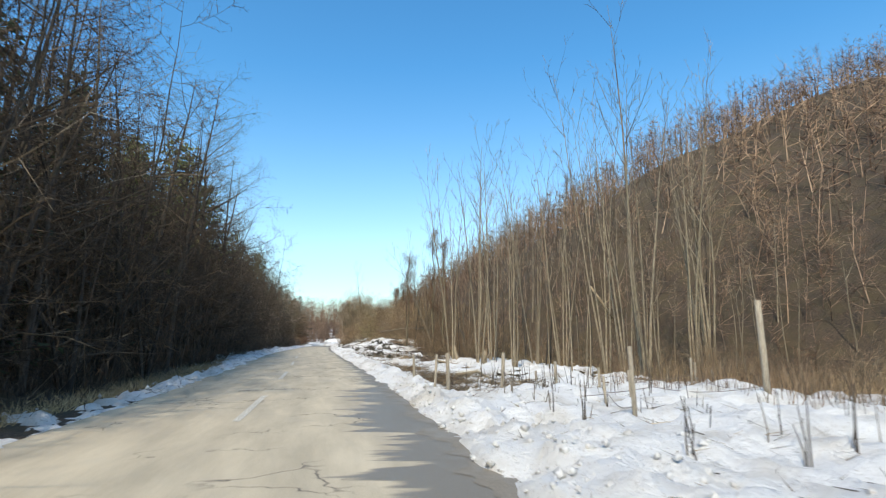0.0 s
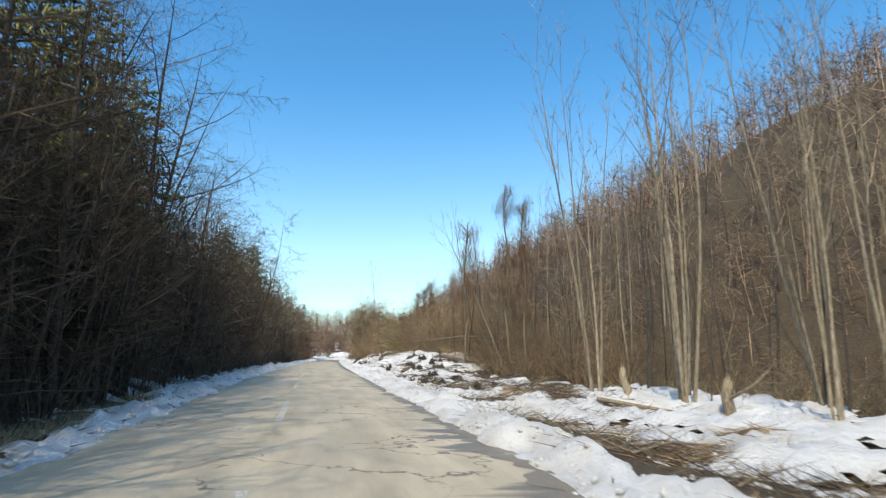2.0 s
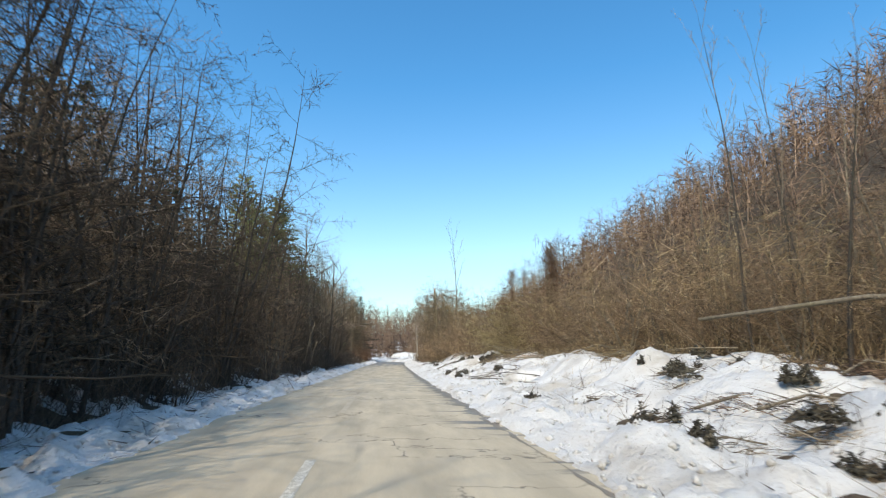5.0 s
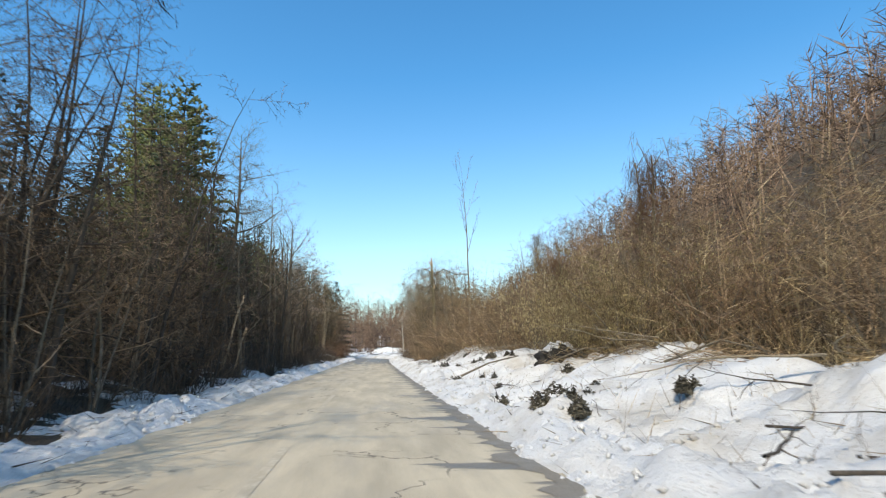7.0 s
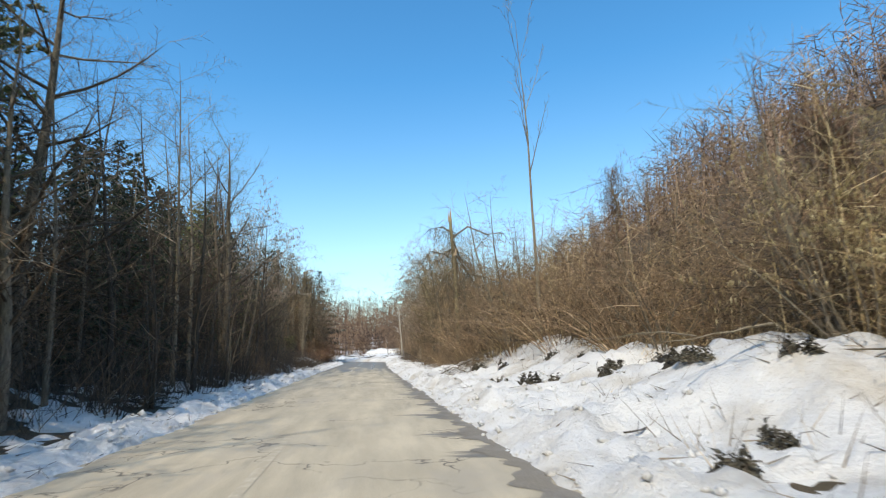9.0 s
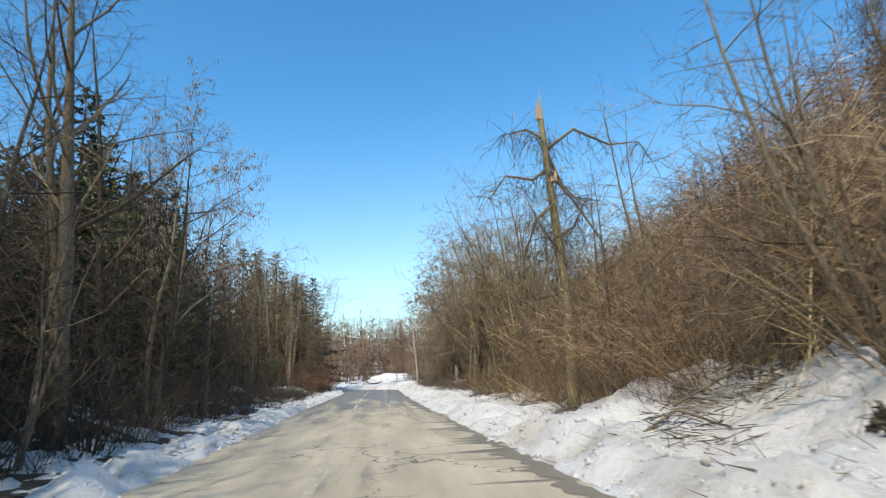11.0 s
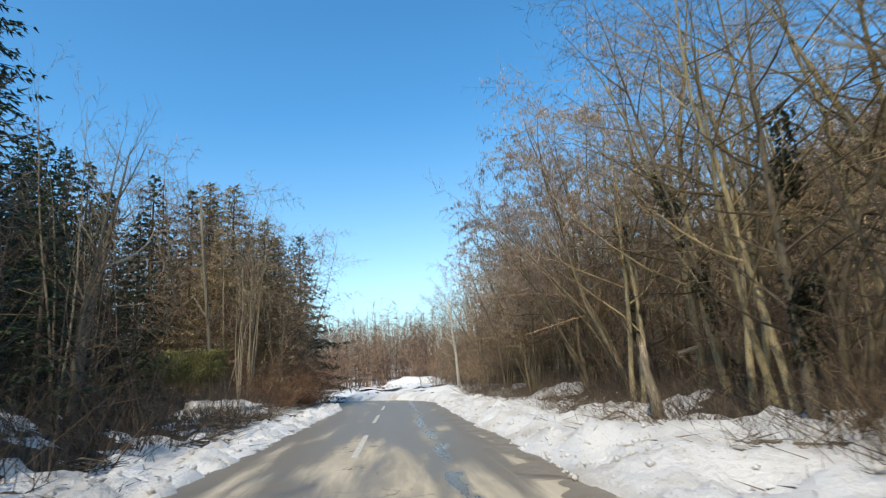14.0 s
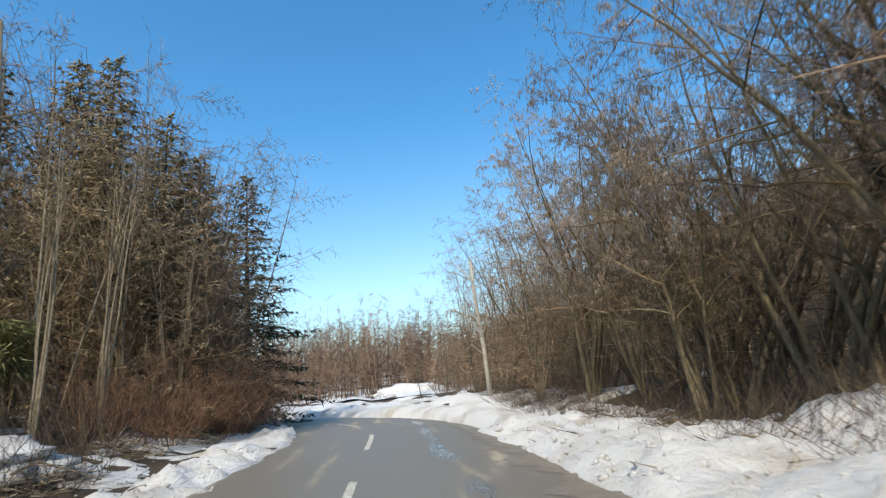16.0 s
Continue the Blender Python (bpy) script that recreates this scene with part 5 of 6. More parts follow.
fallen_log([(18.5, 28.5, 2.9), (17.6, 28.2, 4.0), (17.0, 28.0, 4.7)], 0.10, "pale snapped bough hanging in the slim trees", WOOD_CUT)
lr = random.Random(91)
for k in range(16):
    x, y = lr.uniform(5.5, 15), lr.uniform(16, 48)
    a = lr.uniform(-0.7, 0.7)
    ln = lr.uniform(1.5, 4.5)
    x2, y2 = x + math.cos(a) * ln, y + math.sin(a) * ln
    fallen_log([on_land(x, y, 0.16), on_land((x + x2) / 2, (y + y2) / 2, 0.28), on_land(x2, y2, 0.2)], lr.uniform(0.04, 0.10), "felled bare pole lying in the clearing", BARK_GREY if k % 2 else BARK_PALE, k % 4 == 0, "felled poles")


def fallen_conifer(x, y, z, length, turn, rise, label, needle, seed, hang=0.9, reach=1.3, count=1500):
    """An evergreen lying over, its boughs hanging."""
    r = random.Random(seed)
    ob = tagged(new("fallen_conifer"), label, "conifer", "fallen evergreens")
    ob.matrix_basis = pose(x, y, z, 0, 0, turn)
    t = Buf()
    t.tube([Vector((0, 0, -0.3)), Vector((length * 0.5, 0, rise * 0.7)), Vector((length, 0, rise))], [0.13, 0.09, 0.02], 6)
    part("trunk", t.mesh("fallen_trunk", BARK_DARK_SHADE), ob)
    P, Q, R = [], [], []
    for _ in range(count):
        f = r.random() ** 0.8
        s = reach * (1 - 0.55 * f)
        p = Vector((length * f + r.uniform(-0.3, 0.3), r.uniform(-1, 1) * s, rise * min(1.0, 1.4 * f) * (1 - 0.3 * f) + (r.uniform(-0.9, 0.3) - 0.5 * r.random() * abs(math.sin(f * 9 + seed))) * hang))
        w = Vector((r.uniform(-0.6, 0.8), r.uniform(-0.5, 0.5), -r.uniform(0.1, 1.0))).normalized()
        P.append(p), Q.append(p + w * r.uniform(0.25, 0.75)), R.append(r.uniform(0.010, 0.028))
    tagged(part("needle_spray", spike_mesh("fallen_needles", P, Q, R, needle), ob, "drooping yellow-green needles"), kind="stuff")


fallen_conifer(-16.6, 170.6, 2.7, 6.9, -2, 1.5, "fallen yellow-green evergreen hanging over the verge", NEEDLE_YELLOW_LIT, 51, 1.25, 1.5, 9000)


def lump(name, x, y, size, mat, seed, label, category, cap=False, rough=0.22, up=0.0):
    """A rough rock or heap of earth, with or without a cap of snow."""
    ob = tagged(new(name), label, category)
    ob.location = (x, y, float(land(x, y)) + up)

    def shell(grow, low, material, mesh_name):
        bm = bmesh.new()
        bmesh.ops.create_icosphere(bm, subdivisions=4, radius=1.0)
        for v in bm.verts:
            n = noise.fractal(v.co * 1.9 + Vector((seed * 3.1, 0, 0)), 0.8, 2.1, 4)
            k = 1 + rough * n + grow
            v.co = Vector((v.co.x * size[0] * k, v.co.y * size[1] * k, max(v.co.z, -0.35) * size[2] * k))
        if low is not None:
            bmesh.ops.delete(bm, geom=[v for v in bm.verts if v.co.z < low * size[2] * (1 + 0.25 * math.sin(v.co.x * 5 + seed))], context="VERTS")
        me = bpy.data.meshes.new(mesh_name)
        bm.to_mesh(me)
        bm.free()
        me.materials.append(material)
        me.polygons.foreach_set("use_smooth", [True] * len(me.polygons))
        return me
    part("rock" if mat is ROCK else "mound", shell(0.0, None, mat, name + "_body"), ob)
    if cap:
        part("snow_cap", shell(0.05, 0.72, SNOW, name + "_cap"), ob, "cap of old snow")


lump("boulder", 8.3, 97.3, (0.95, 0.75, 0.72), ROCK, 1, "dark rough boulder with a cap of snow", "boulder", True, 0.3, 0.35)
lump("boulder", 8.0, 105.4, (0.8, 0.6, 0.4), ROCK, 2, "low dark rock half buried in snow", "boulder", True, 0.3)
lump("root_mound", 12.3, 123.5, (1.5, 1.2, 1.7), ROCK, 3, "dark overturned root plate in the thicket", "root plate", False, 0.4, 0.3)
lump("snow_heap", -8.2, 166.2, (2.0, 1.5, 0.62), SNOW, 4, "heap of old snow at the edge of the woods", "snow heap", False, 0.5)
lump("snow_heap", 3.0, 246, (6, 3, 1.6), SNOW, 5, "long heap of snow beyond the bend", "snow heap", False, 0.25)
lump("snow_heap", 6.4, 77.0, (1.2, 1.0, 0.55), SNOW, 6, "rounded heap of snow in the field", "snow heap", False, 0.25)


def brush_pile(x, y, radius, count, mat, seed, label, height=0.5):
    r = random.Random(seed)
    ob = tagged(new("brush_pile"), label, "brush", "brush piles")
    ob.location = (x, y, float(land(x, y)) + 0.05)
    P, Q, R = [], [], []
    for _ in range(count):
        a, d = r.uniform(0, 6.28), radius * r.random() ** 0.6
        p = Vector((math.cos(a) * d, math.sin(a) * d, height * r.random() * (1.1 - d / radius)))
        b = r.uniform(0, 6.28)
        ln = r.uniform(0.15, 0.75)
        P.append(p), Q.append(p + Vector((math.cos(b) * ln, math.sin(b) * ln, r.uniform(-0.15, 0.45) * ln))), R.append(r.uniform(0.004, 0.012))
    tagged(part("twig_tangle", spike_mesh("brush_twigs", P, Q, R, mat), ob), kind="stuff")
    stick = Buf()
    stick.tube([Vector((-radius, 0, 0.05)), Vector((0, 0.1, height * 0.7)), Vector((radius, -0.1, 0.15))], [0.03, 0.025, 0.012], 5)
    part("long_twig", stick.mesh("brush_stick", BARK_GREY), ob)


def snow_top(x, y):
    return float(max(land(x, y), -0.05) + max(snow_depth_right(x, y), 0.0))


SPECS["bough"] = dict(stems=1, height=2.6, r=0.032, lean=0.0, kids=[7, 5], segments=[7, 4, 2], sides=[5, 4, 3], wobble=[0.24, 0.30, 0.35], lift=[0.0, 0.02, 0.02],
                      start=[0.2, 0.2], angle=[55, 50], ratio=[0.40, 0.42], shrink=[0.5, 0.3], thin=[0.5, 0.5], fine=0.004)


def fallen_bough(x, y, length, turn, seed, up=0.15, bark=None):
    """A broken branch lying flat with its side twigs."""
    r = random.Random(seed)
    ob = tagged(new("fallen_bough"), "bare broken bough lying on the snow", "branch", "fallen boughs")
    ob.matrix_basis = pose(x, y, snow_top(x, y) + up, 0, 0, turn) @ Matrix.Diagonal((1, 1, 0.6, 1))
    bufs = (Buf(), Buf())
    grow(r, bufs, Vector((0, 0, 0)), Vector((1, 0, 0.05)), length, 0.010 + 0.010 * length, 0, SPECS["bough"])
    part("stem", bufs[0].mesh("bough_stem", bark or BARK_DARK_SHADE), ob)
    tagged(part("twig_spray", bufs[1].mesh("bough_twigs", TWIG_GREY), ob), kind="stuff")


for k, (x, y, ln, turn) in enumerate(((3.9, 77.6, 2.6, 8), (4.3, 78.6, 2.9, -14), (4.0, 79.0, 2.0, 30), (4.9, 76.6, 2.8, 12), (5.4, 79.6, 2.2, -35), (6.6, 78.0, 2.6, 170), (6.2, 75.2, 2.4, 150), (5.2, 74.4, 2.0, 25), (5.8, 81.6, 2.5, -20), (7.0, 82.2, 2.0, 160), (4.6, 92.4, 1.4, 40), (6.4, 94.4, 1.6, 10), (4.3, 101.5, 1.5, 20), (5.4, 104.5, 2.0, -10), (6.8, 115.4, 2.0, 20), (7.6, 116.8, 2.4, 160), (6.2, 118.0, 1.8, 40), (8.2, 118.4, 2.2, 200))):
    fallen_bough(x, y, ln, turn, 900 + k)
for k, (x, y) in enumerate(scatter(16, 8.0, 11.5, 66, 112, 2.2, 92, lambda x, y: wood_edge(y) - 2.2 < x < wood_edge(y) + 0.6)):
    fallen_bough(x, y, rng.uniform(2.2, 4.0), rng.uniform(140, 220), 930 + k, 0.35, BARK_PALE if k % 2 else BARK_GREY)
brush_pile(4.8, 120.0, 1.2, 420, TWIG_DARK_SHADE, 64, "dark tangled brush on the snow bank", 0.9)
brush_pile(6.6, 120.8, 1.4, 420, TWIG_GREY, 65, "tangled brush on the snow bank", 0.9)
for k, (x, y) in enumerate(scatter(17, 4.8, 14, 16, 43, 1.6, 66)):
    brush_pile(x, y, rng.uniform(0.7, 1.5), 260, (TWIG_TAN, TWIG_GREY, STRAW)[k % 3], 70 + k, "cut brush lying in the clearing", rng.uniform(0.2, 0.5))
for k, (x, y) in enumerate(scatter(64, 4.7, 14, 38, 68, 0.9, 73)):
    brush_pile(x, y, rng.uniform(0.4, 1.1), 190, (TWIG_DARK_SHADE, TWIG_GREY, TWIG_HILL)[k % 3], 400 + k, "flattened dead brush lying in the snow", rng.uniform(0.22, 0.42))
for k, (x, y) in enumerate(scatter(14, 8.5, 13, 62, 100, 1.8, 67)):
    brush_pile(x, y, rng.uniform(0.8, 1.6), 300, (TWIG_TAN, STRAW)[k % 2], 110 + k, "cut tan branches at the foot of the thicket", rng.uniform(0.4, 0.9))
for k, (x, y) in enumerate(scatter(22, 4.9, 8, 122, 176, 1.6, 68, lambda x, y: x < wood_edge(y) + 0.7)):
    brush_pile(x, y, rng.uniform(0.5, 1.0), 200, (TWIG_DARK_SHADE, TWIG_TAN, TWIG_GREY)[k % 3], 140 + k, "dead brush along the snow bank", rng.uniform(0.25, 0.6))
for k, (x, y) in enumerate(scatter(16, -6.6, -4.3, 40, 172, 2.0, 69)):
    brush_pile(x, y, rng.uniform(0.6, 1.2), 220, TWIG_DARK_SHADE, 180 + k, "dead dark brush on the verge", rng.uniform(0.2, 0.5))


def weed_clump(x, y, size, seed):
    """A flattened patch of curled dead leaves with a few bent stalks."""
    r = random.Random(seed)
    ob = tagged(new("weed_clump"), "dark withered weeds lying on the snow", "weeds", "withered weeds")
    ob.location = (x, y, snow_top(x, y))
    turn = r.uniform(0, 3.14)
    P, Q, R = [], [], []
    for blob in range(r.randint(2, 4)):
        u, v = r.uniform(-1, 1) * size * 1.6, r.uniform(-1, 1) * size * 0.5
        cx, cy = u * math.cos(turn) - v * math.sin(turn), u * math.sin(turn) + v * math.cos(turn)
        w = size * r.uniform(0.35, 0.8)
        for _ in range(130):
            a, d = r.uniform(0, 6.28), w * r.random() ** 0.7
            p = Vector((cx + math.cos(a) * d, cy + math.sin(a) * d, r.uniform(0, 0.30) * (1.1 - d / w)))
            P.append(p), Q.append(p + Vector((r.uniform(-0.1, 0.1), r.uniform(-0.1, 0.1), r.uniform(-0.08, 0.07)))), R.append(r.uniform(0.012, 0.03))
    tagged(part("leaf_mat", spike_mesh("dead_leaves", P, Q, R, LEAF_DEAD), ob), kind="stuff")
    for k in range(r.randint(1, 4)):
        b = Buf()
        a, ln = r.uniform(0, 6.28), r.uniform(0.2, 0.55)
        o = Vector((r.uniform(-1, 1) * size, r.uniform(-1, 1) * size, -0.05))
        w = Vector((math.cos(a), math.sin(a), 0))
        b.tube([o, o + w * ln * 0.25 + Vector((0, 0, ln * 0.6)), o + w * ln * 0.7 + Vector((0, 0, ln * 0.7)), o + w * ln + Vector((0, 0, ln * 0.35))], [0.007, 0.006, 0.005, 0.0], 4, tip=True)
        part("stalk", b.mesh("weed_stalk", TWIG_DARK_SHADE), ob)


for k, (x, y) in enumerate([(3.9, 89.0), (3.8, 85.3), (5.5, 88.0), (4.4, 84.2), (4.9, 86.3), (6.4, 84.6), (5.0, 94.2), (7.0, 92.0), (4.2, 99.0), (6.0, 97.2), (8.5, 95.0)] + scatter(30, 4.6, 11, 40, 70, 1.3, 71) + scatter(14, 4.6, 8, 100, 118, 1.4, 72)):
    weed_clump(x, y, 0.2 + 0.26 * ((k * 7) % 5) / 5, 300 + k)


for k, (x, y, r) in enumerate(((-6.2, 160.5, 1.2), (-7.0, 163.0, 1.4), (-5.9, 165.5, 1.1), (-7.4, 167.0, 1.3), (-6.6, 170.0, 1.2), (-5.6, 157.5, 0.9), (-6.0, 173.5, 1.0))):
    brush_pile(x, y, r, 380, (TWIG_GREY, TWIG_DARK_SHADE)[k % 2], 220 + k, "heap of broken branches and debris on the verge", 0.7)


# ---- fence ----
def fence_post(x, y, height, radius, label):
    ob = tagged(new("fence_post"), label, "fence post", "fence posts")
    ob.matrix_basis = pose(x, y, float(land(x, y)), random.Random(int(x * 100)).uniform(-3, 3), random.Random(int(y * 100)).uniform(-4, 4), 0)
    b = Buf()
    b.tube([Vector((0, 0, -0.3)), Vector((0.01, 0, height * 0.5)), Vector((0, 0.01, height)), Vector((0, 0.01, height + 0.015))], [radius * 1.05, radius, radius * 0.95, radius * 0.8], 8, cap=True)
    part("shaft", b.mesh("post_shaft", POST_WOOD), ob)
    return ob


POSTS = [(12.8, 11.5, 3.0, 0.105), (6.85, 8.7, 1.9, 0.06), (6.5, 16.2, 1.3, 0.075), (4.1, 14.4, 1.25, 0.07), (3.7, 14.7, 1.2, 0.05), (3.5, 17.2, 1.15, 0.06), (8.9, 16.9, 1.1, 0.07),
         (18.2, 20.0, 1.25, 0.06), (9.5, 13.0, 1.3, 0.05), (11.0, 17.5, 1.15, 0.06), (13.5, 15.5, 1.3, 0.05), (15.5, 17.8, 1.3, 0.06), (8.2, 12.2, 1.2, 0.045), (15.0, 9.0, 1.5, 0.05), (10.4, 22.0, 1.3, 0.07)]
for x, y, h, r in POSTS:
    fence_post(x, y, h, r * 0.8, "thick weathered round fence post in snow" if r > 0.07 else "weathered wooden fence post in snow")
wr = random.Random(17)
for k, run in enumerate((((6.85, 8.7), (8.2, 12.2), (6.5, 16.2)), ((6.85, 8.7), (9.5, 13.0), (8.9, 16.9)), ((15.0, 9.0), (12.8, 11.5), (13.5, 15.5), (11.0, 17.5)), ((12.8, 11.5), (9.5, 13.0), (6.5, 16.2)), ((15.0, 9.0), (15.5, 17.8), (18.2, 20.0)))):
    for up in (0.32, 0.75):
        b = Buf()
        pts = []
        for (xa, ya), (xb, yb) in zip(run, run[1:]):
            for i in range(6):
                f = i / 6
                pts.append(Vector((xa + (xb - xa) * f, ya + (yb - ya) * f, float(land(xa, ya)) + up - 0.22 * math.sin(math.pi * f))))
        pts.append(Vector((*run[-1], float(land(*run[-1])) + up)))
        b.tube(pts, [0.010] * len(pts), 4)
        ob = tagged(new("fence_wire"), "slack rusty fence wire between the posts", "wire", "fence wires")
        part("strand", b.mesh("wire", WIRE), ob)


def cane(x, y, seed):
    r = random.Random(seed)
    ob = tagged(new("cane"), "thin bare cane standing in the snow", "stake", "planted canes")
    ob.location = (x, y, float(land(x, y)))
    for k in range(r.randint(1, 3)):
        b = Buf()
        o = Vector((r.uniform(-0.06, 0.06), r.uniform(-0.06, 0.06), -0.1))
        h = r.uniform(0.5, 1.35)
        b.tube([o, o + Vector((r.uniform(-0.03, 0.03), 0, h * 0.5)), o + Vector((r.uniform(-0.1, 0.1), r.uniform(-0.1, 0.1), h))], [0.015, 0.011, 0.006], 4)
        part("stem", b.mesh("cane_stem", BARK_GREY if r.random() < 0.5 else BARK_DARK_SHADE), ob)


for k, (x, y) in enumerate(scatter(170, 5.2, 17, 4.5, 20, 0.5, 81)):
    cane(x, y, 500 + k)


# ---- countless small growth ----
def spread(name, n, where, low, high, lean, radius, mat, label, seed, category="undergrowth", up=0.0):
    rs = np.random.RandomState(seed)
    x, y = where(rs, n)
    base = np.stack([x, y, land(x, y) - 0.05 + up], 1)
    h = rs.uniform(low, high, len(x))
    top = base + np.stack([rs.normal(0, lean, len(x)) * h, rs.normal(0, lean, len(x)) * h, h], 1)
    return tagged(new(name, spike_mesh(name, base, top, rs.uniform(0.6, 1.4, len(x)) * radius, mat)), label, category, kind="stuff")


def left_strip(rs, n):
    y = rs.uniform(-4, 188, n)
    return -5.2 - np.abs(rs.normal(0, 4.2, n)) - np.where(y > 168, 1.6, 0), y


def right_strip(rs, n):
    y = rs.uniform(4, 140, n)
    return np.interp(y, [0, 20, 45, 60, 75, 92, 100, 112, 120, 140, 165, 180, 195], [20, 19, 17, 13, 10, 9.2, 9.5, 8.5, 6.6, 6.0, 5.9, 6.2, 8.2]) + np.abs(rs.normal(0, 3.6, n)) - 0.3, y


spread("undergrowth_left", 18000, left_strip, 0.4, 2.6, 0.5, 0.010, TWIG_DARK_SHADE, "shade-darkened tangled undergrowth below the woods", 1)
# the hazels' shade is put into this undergrowth's twig colour
spread("undergrowth_bend", 12000, lambda rs, n: (6.4 + np.abs(rs.normal(0, 3.5, n)) - 1.2, rs.uniform(138, 196, n)), 0.3, 1.4, 0.8, 0.007, TWIG_DARK_SHADE, "shade-darkened tangled undergrowth below the hazels", 9)
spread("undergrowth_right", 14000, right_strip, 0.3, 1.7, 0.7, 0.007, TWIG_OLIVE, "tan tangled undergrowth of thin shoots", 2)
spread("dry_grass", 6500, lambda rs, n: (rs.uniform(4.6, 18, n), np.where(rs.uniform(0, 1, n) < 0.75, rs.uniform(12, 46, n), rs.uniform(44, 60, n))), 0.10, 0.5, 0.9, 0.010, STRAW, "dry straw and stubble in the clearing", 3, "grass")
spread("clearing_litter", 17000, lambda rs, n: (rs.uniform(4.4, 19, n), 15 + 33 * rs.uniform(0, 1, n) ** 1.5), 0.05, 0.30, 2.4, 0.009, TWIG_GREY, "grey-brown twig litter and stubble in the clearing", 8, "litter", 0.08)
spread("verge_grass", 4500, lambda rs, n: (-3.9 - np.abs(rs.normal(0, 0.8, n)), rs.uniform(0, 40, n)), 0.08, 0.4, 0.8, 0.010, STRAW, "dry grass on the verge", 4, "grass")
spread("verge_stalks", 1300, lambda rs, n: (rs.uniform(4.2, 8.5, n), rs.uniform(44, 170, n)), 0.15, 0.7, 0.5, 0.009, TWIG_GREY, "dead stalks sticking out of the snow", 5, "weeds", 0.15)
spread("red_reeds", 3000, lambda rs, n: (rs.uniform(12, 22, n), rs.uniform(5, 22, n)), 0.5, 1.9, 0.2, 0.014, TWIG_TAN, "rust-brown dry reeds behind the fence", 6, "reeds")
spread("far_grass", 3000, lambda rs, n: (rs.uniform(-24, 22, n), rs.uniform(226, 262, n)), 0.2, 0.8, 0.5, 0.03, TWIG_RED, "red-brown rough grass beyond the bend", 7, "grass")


# ---- far woods ----
def far_woods(name, x, y, height, label, mat, shoots=26, thick=0.05, stem=0.008, fall=-0.15, droop=False):
    rs = np.random.RandomState(len(x))
    n = len(x)
    base = np.stack([x, y, land(x, y) - 0.1], 1)
    hh = height * rs.uniform(0.55, 1.15, n)
    top = base + np.stack([rs.normal(0, 0.06, n) * hh, rs.normal(0, 0.06, n) * hh, hh], 1)
    bend = rs.normal(0, 0.07, (n, 3)) * hh[:, None] * np.array([1, 1, 0.2])
    mid = base + (top - base) * rs.uniform(0.35, 0.6, n)[:, None] + bend
    low = base + (mid - base) * 0.86
    top = top + bend * rs.uniform(-1.0, 1.2, n)[:, None]
    P, Q, R = [base, low], [mid + (mid - base) * 0.3, top], [hh * stem, hh * stem * 0.62]
    for k in range(shoots):
        t = rs.uniform(0.12, 0.95, n)[:, None]
        p = np.where(t < 0.45, base + (mid - base) * t / 0.45, mid + (top - mid) * (t - 0.45) / 0.55)
        a = rs.uniform(0, 2 * math.pi, n)
        ln = hh * 0.34 * (1.15 - t[:, 0]) * rs.uniform(0.4, 1.4, n) + 0.5
        q = p + np.stack([np.cos(a) * ln * 0.8, np.sin(a) * ln * 0.8, ln * rs.uniform(fall, 0.9, n)], 1)
        w = thick * rs.uniform(0.4, 1.1, n)
        P.append(p), Q.append(q), R.append(w)
        if droop:
            m = p + (q - p) * rs.uniform(0.35, 0.8, n)[:, None]
            b = a + rs.normal(0, 0.9, n)
            P.append(m), Q.append(m + np.stack([np.cos(b) * ln * 0.45, np.sin(b) * ln * 0.45, -ln * rs.uniform(-0.1, 0.6, n)], 1)), R.append(w * 0.7)
    return tagged(new(name, spike_mesh(name, np.concatenate(P), np.concatenate(Q), np.concatenate(R), mat)), label, "trees", kind="stuff")


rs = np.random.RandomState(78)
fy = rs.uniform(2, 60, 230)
far_woods("edge_saplings_tall", rs.uniform(-9.8, -6.0, 230), fy, 10.5, "fine bare saplings filling the edge of the tall woods", TWIG_DARK_SHADE, 44, 0.013, 0.005, -0.3, True)
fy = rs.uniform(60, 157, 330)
far_woods("edge_saplings", rs.uniform(-12.5, -5.9, 330), fy, 6.5, "fine bare saplings filling the edge of the woods", TWIG_DARK_SHADE, 36, 0.013, 0.004, -0.4, True)
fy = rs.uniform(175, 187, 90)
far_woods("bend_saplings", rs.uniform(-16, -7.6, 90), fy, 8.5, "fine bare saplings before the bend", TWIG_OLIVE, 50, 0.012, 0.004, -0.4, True)
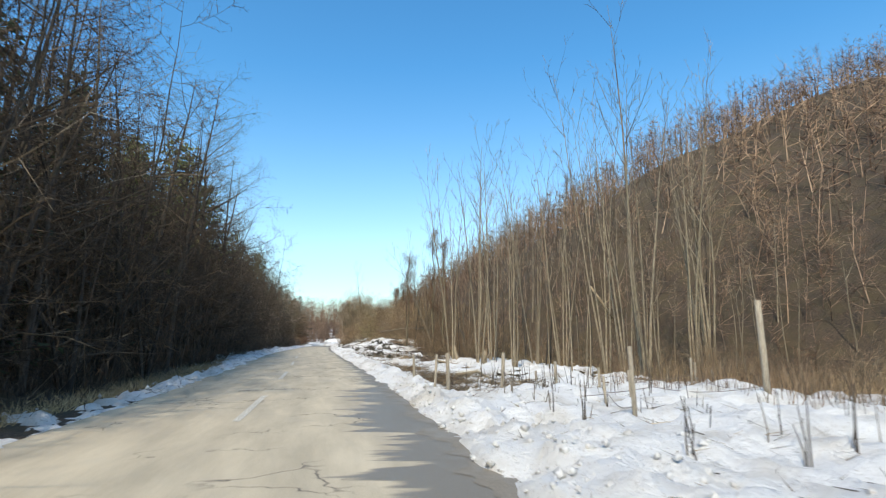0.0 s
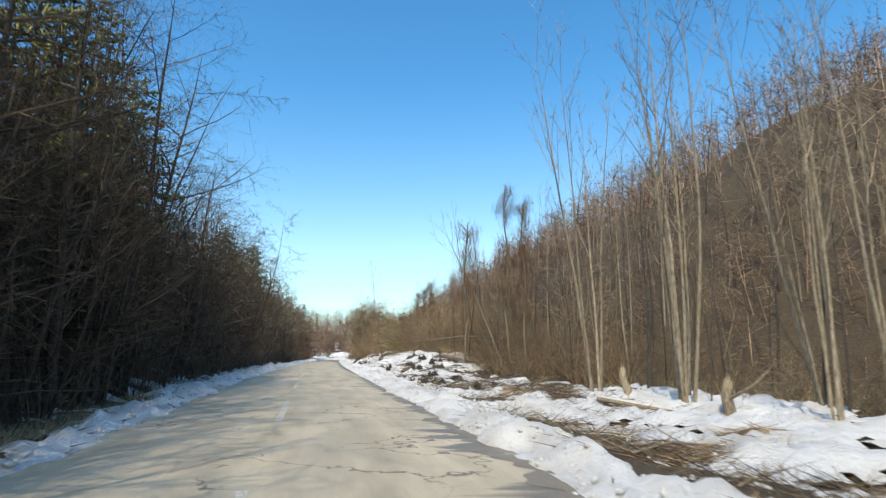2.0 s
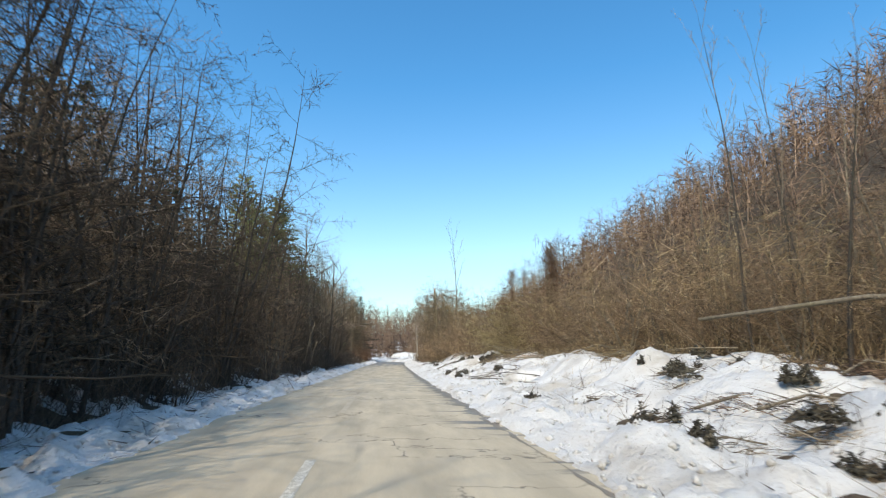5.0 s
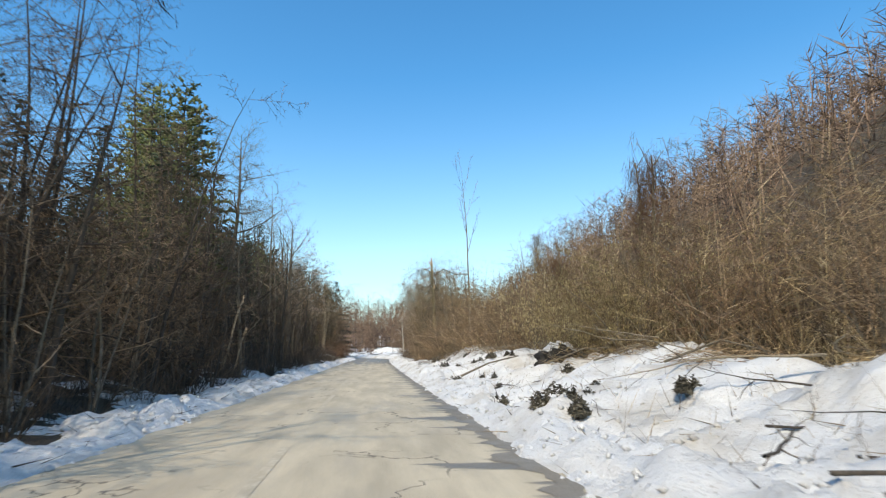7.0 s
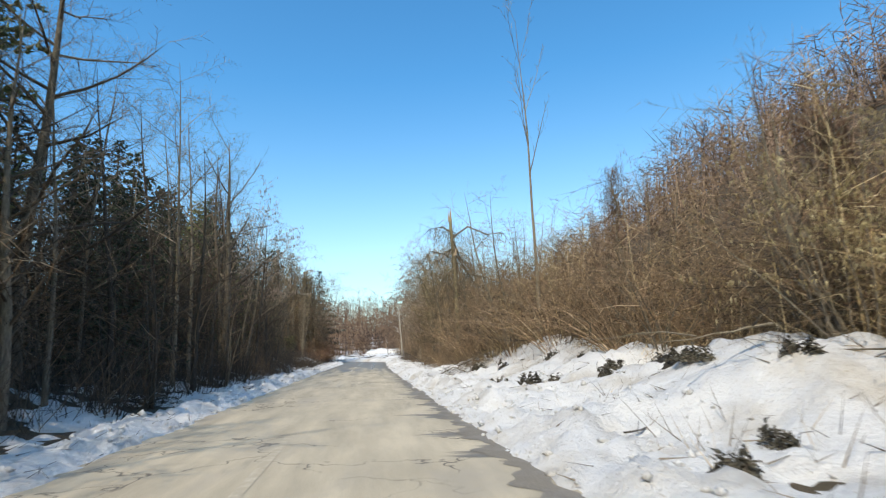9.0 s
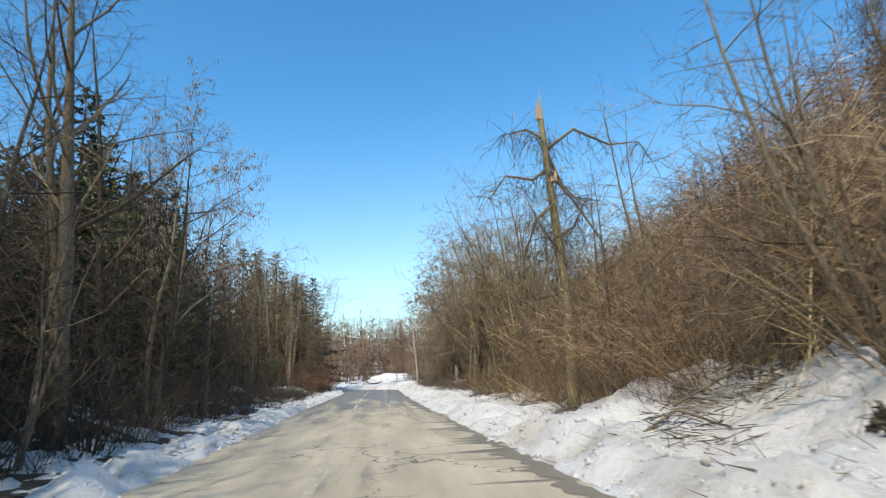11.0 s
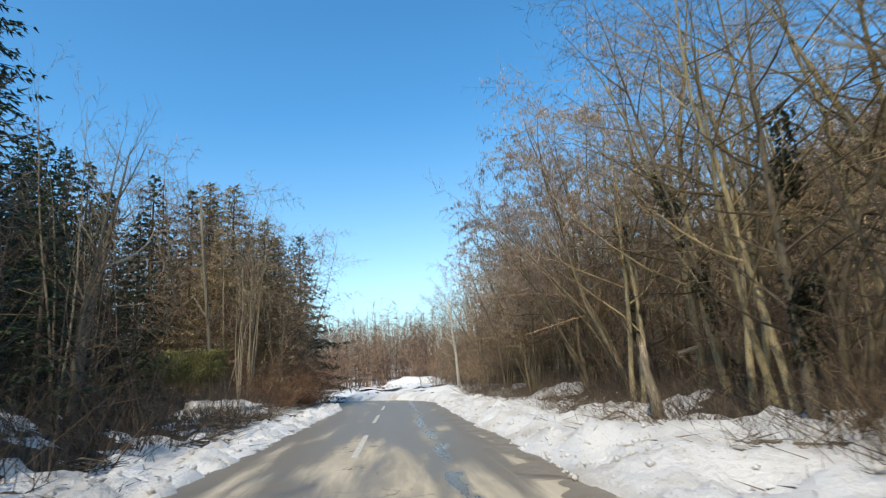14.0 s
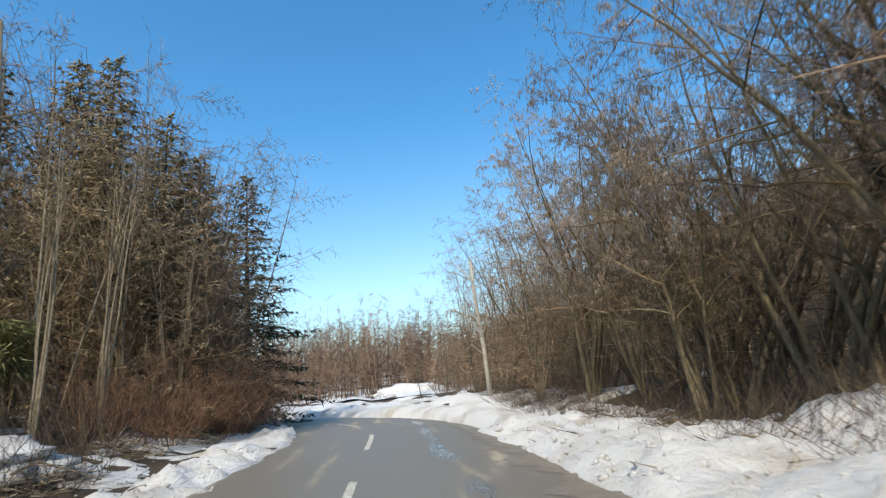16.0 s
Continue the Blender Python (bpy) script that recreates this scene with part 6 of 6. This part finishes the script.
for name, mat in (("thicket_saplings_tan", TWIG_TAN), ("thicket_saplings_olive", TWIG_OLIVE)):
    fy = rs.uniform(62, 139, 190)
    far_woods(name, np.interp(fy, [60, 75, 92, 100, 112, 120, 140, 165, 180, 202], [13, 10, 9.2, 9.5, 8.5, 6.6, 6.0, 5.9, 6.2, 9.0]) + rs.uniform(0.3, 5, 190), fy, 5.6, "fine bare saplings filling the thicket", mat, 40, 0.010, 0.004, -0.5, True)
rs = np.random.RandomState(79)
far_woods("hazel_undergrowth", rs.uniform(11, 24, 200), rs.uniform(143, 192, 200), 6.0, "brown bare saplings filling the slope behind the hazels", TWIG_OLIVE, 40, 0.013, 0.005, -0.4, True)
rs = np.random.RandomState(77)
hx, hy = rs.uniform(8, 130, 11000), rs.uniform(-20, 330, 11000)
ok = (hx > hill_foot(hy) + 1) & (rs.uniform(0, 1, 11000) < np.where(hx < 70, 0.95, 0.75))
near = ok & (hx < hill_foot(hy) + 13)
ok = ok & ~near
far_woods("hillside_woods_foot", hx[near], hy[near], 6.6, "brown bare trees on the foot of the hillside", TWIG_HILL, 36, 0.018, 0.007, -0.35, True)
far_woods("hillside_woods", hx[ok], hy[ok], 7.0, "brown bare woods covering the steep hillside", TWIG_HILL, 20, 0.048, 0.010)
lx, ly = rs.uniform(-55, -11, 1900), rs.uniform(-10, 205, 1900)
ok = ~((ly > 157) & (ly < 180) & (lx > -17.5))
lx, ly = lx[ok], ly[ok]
far_woods("back_woods", lx, ly, 10.5, "dim bare woods behind the roadside trees", TWIG_DARK_SHADE, 20, 0.05)
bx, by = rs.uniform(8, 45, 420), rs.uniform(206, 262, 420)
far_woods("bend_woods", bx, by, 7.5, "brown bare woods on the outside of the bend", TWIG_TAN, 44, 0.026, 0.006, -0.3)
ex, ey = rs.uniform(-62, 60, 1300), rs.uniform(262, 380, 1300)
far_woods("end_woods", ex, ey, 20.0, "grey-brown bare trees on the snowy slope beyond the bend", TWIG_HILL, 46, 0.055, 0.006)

lay_out()
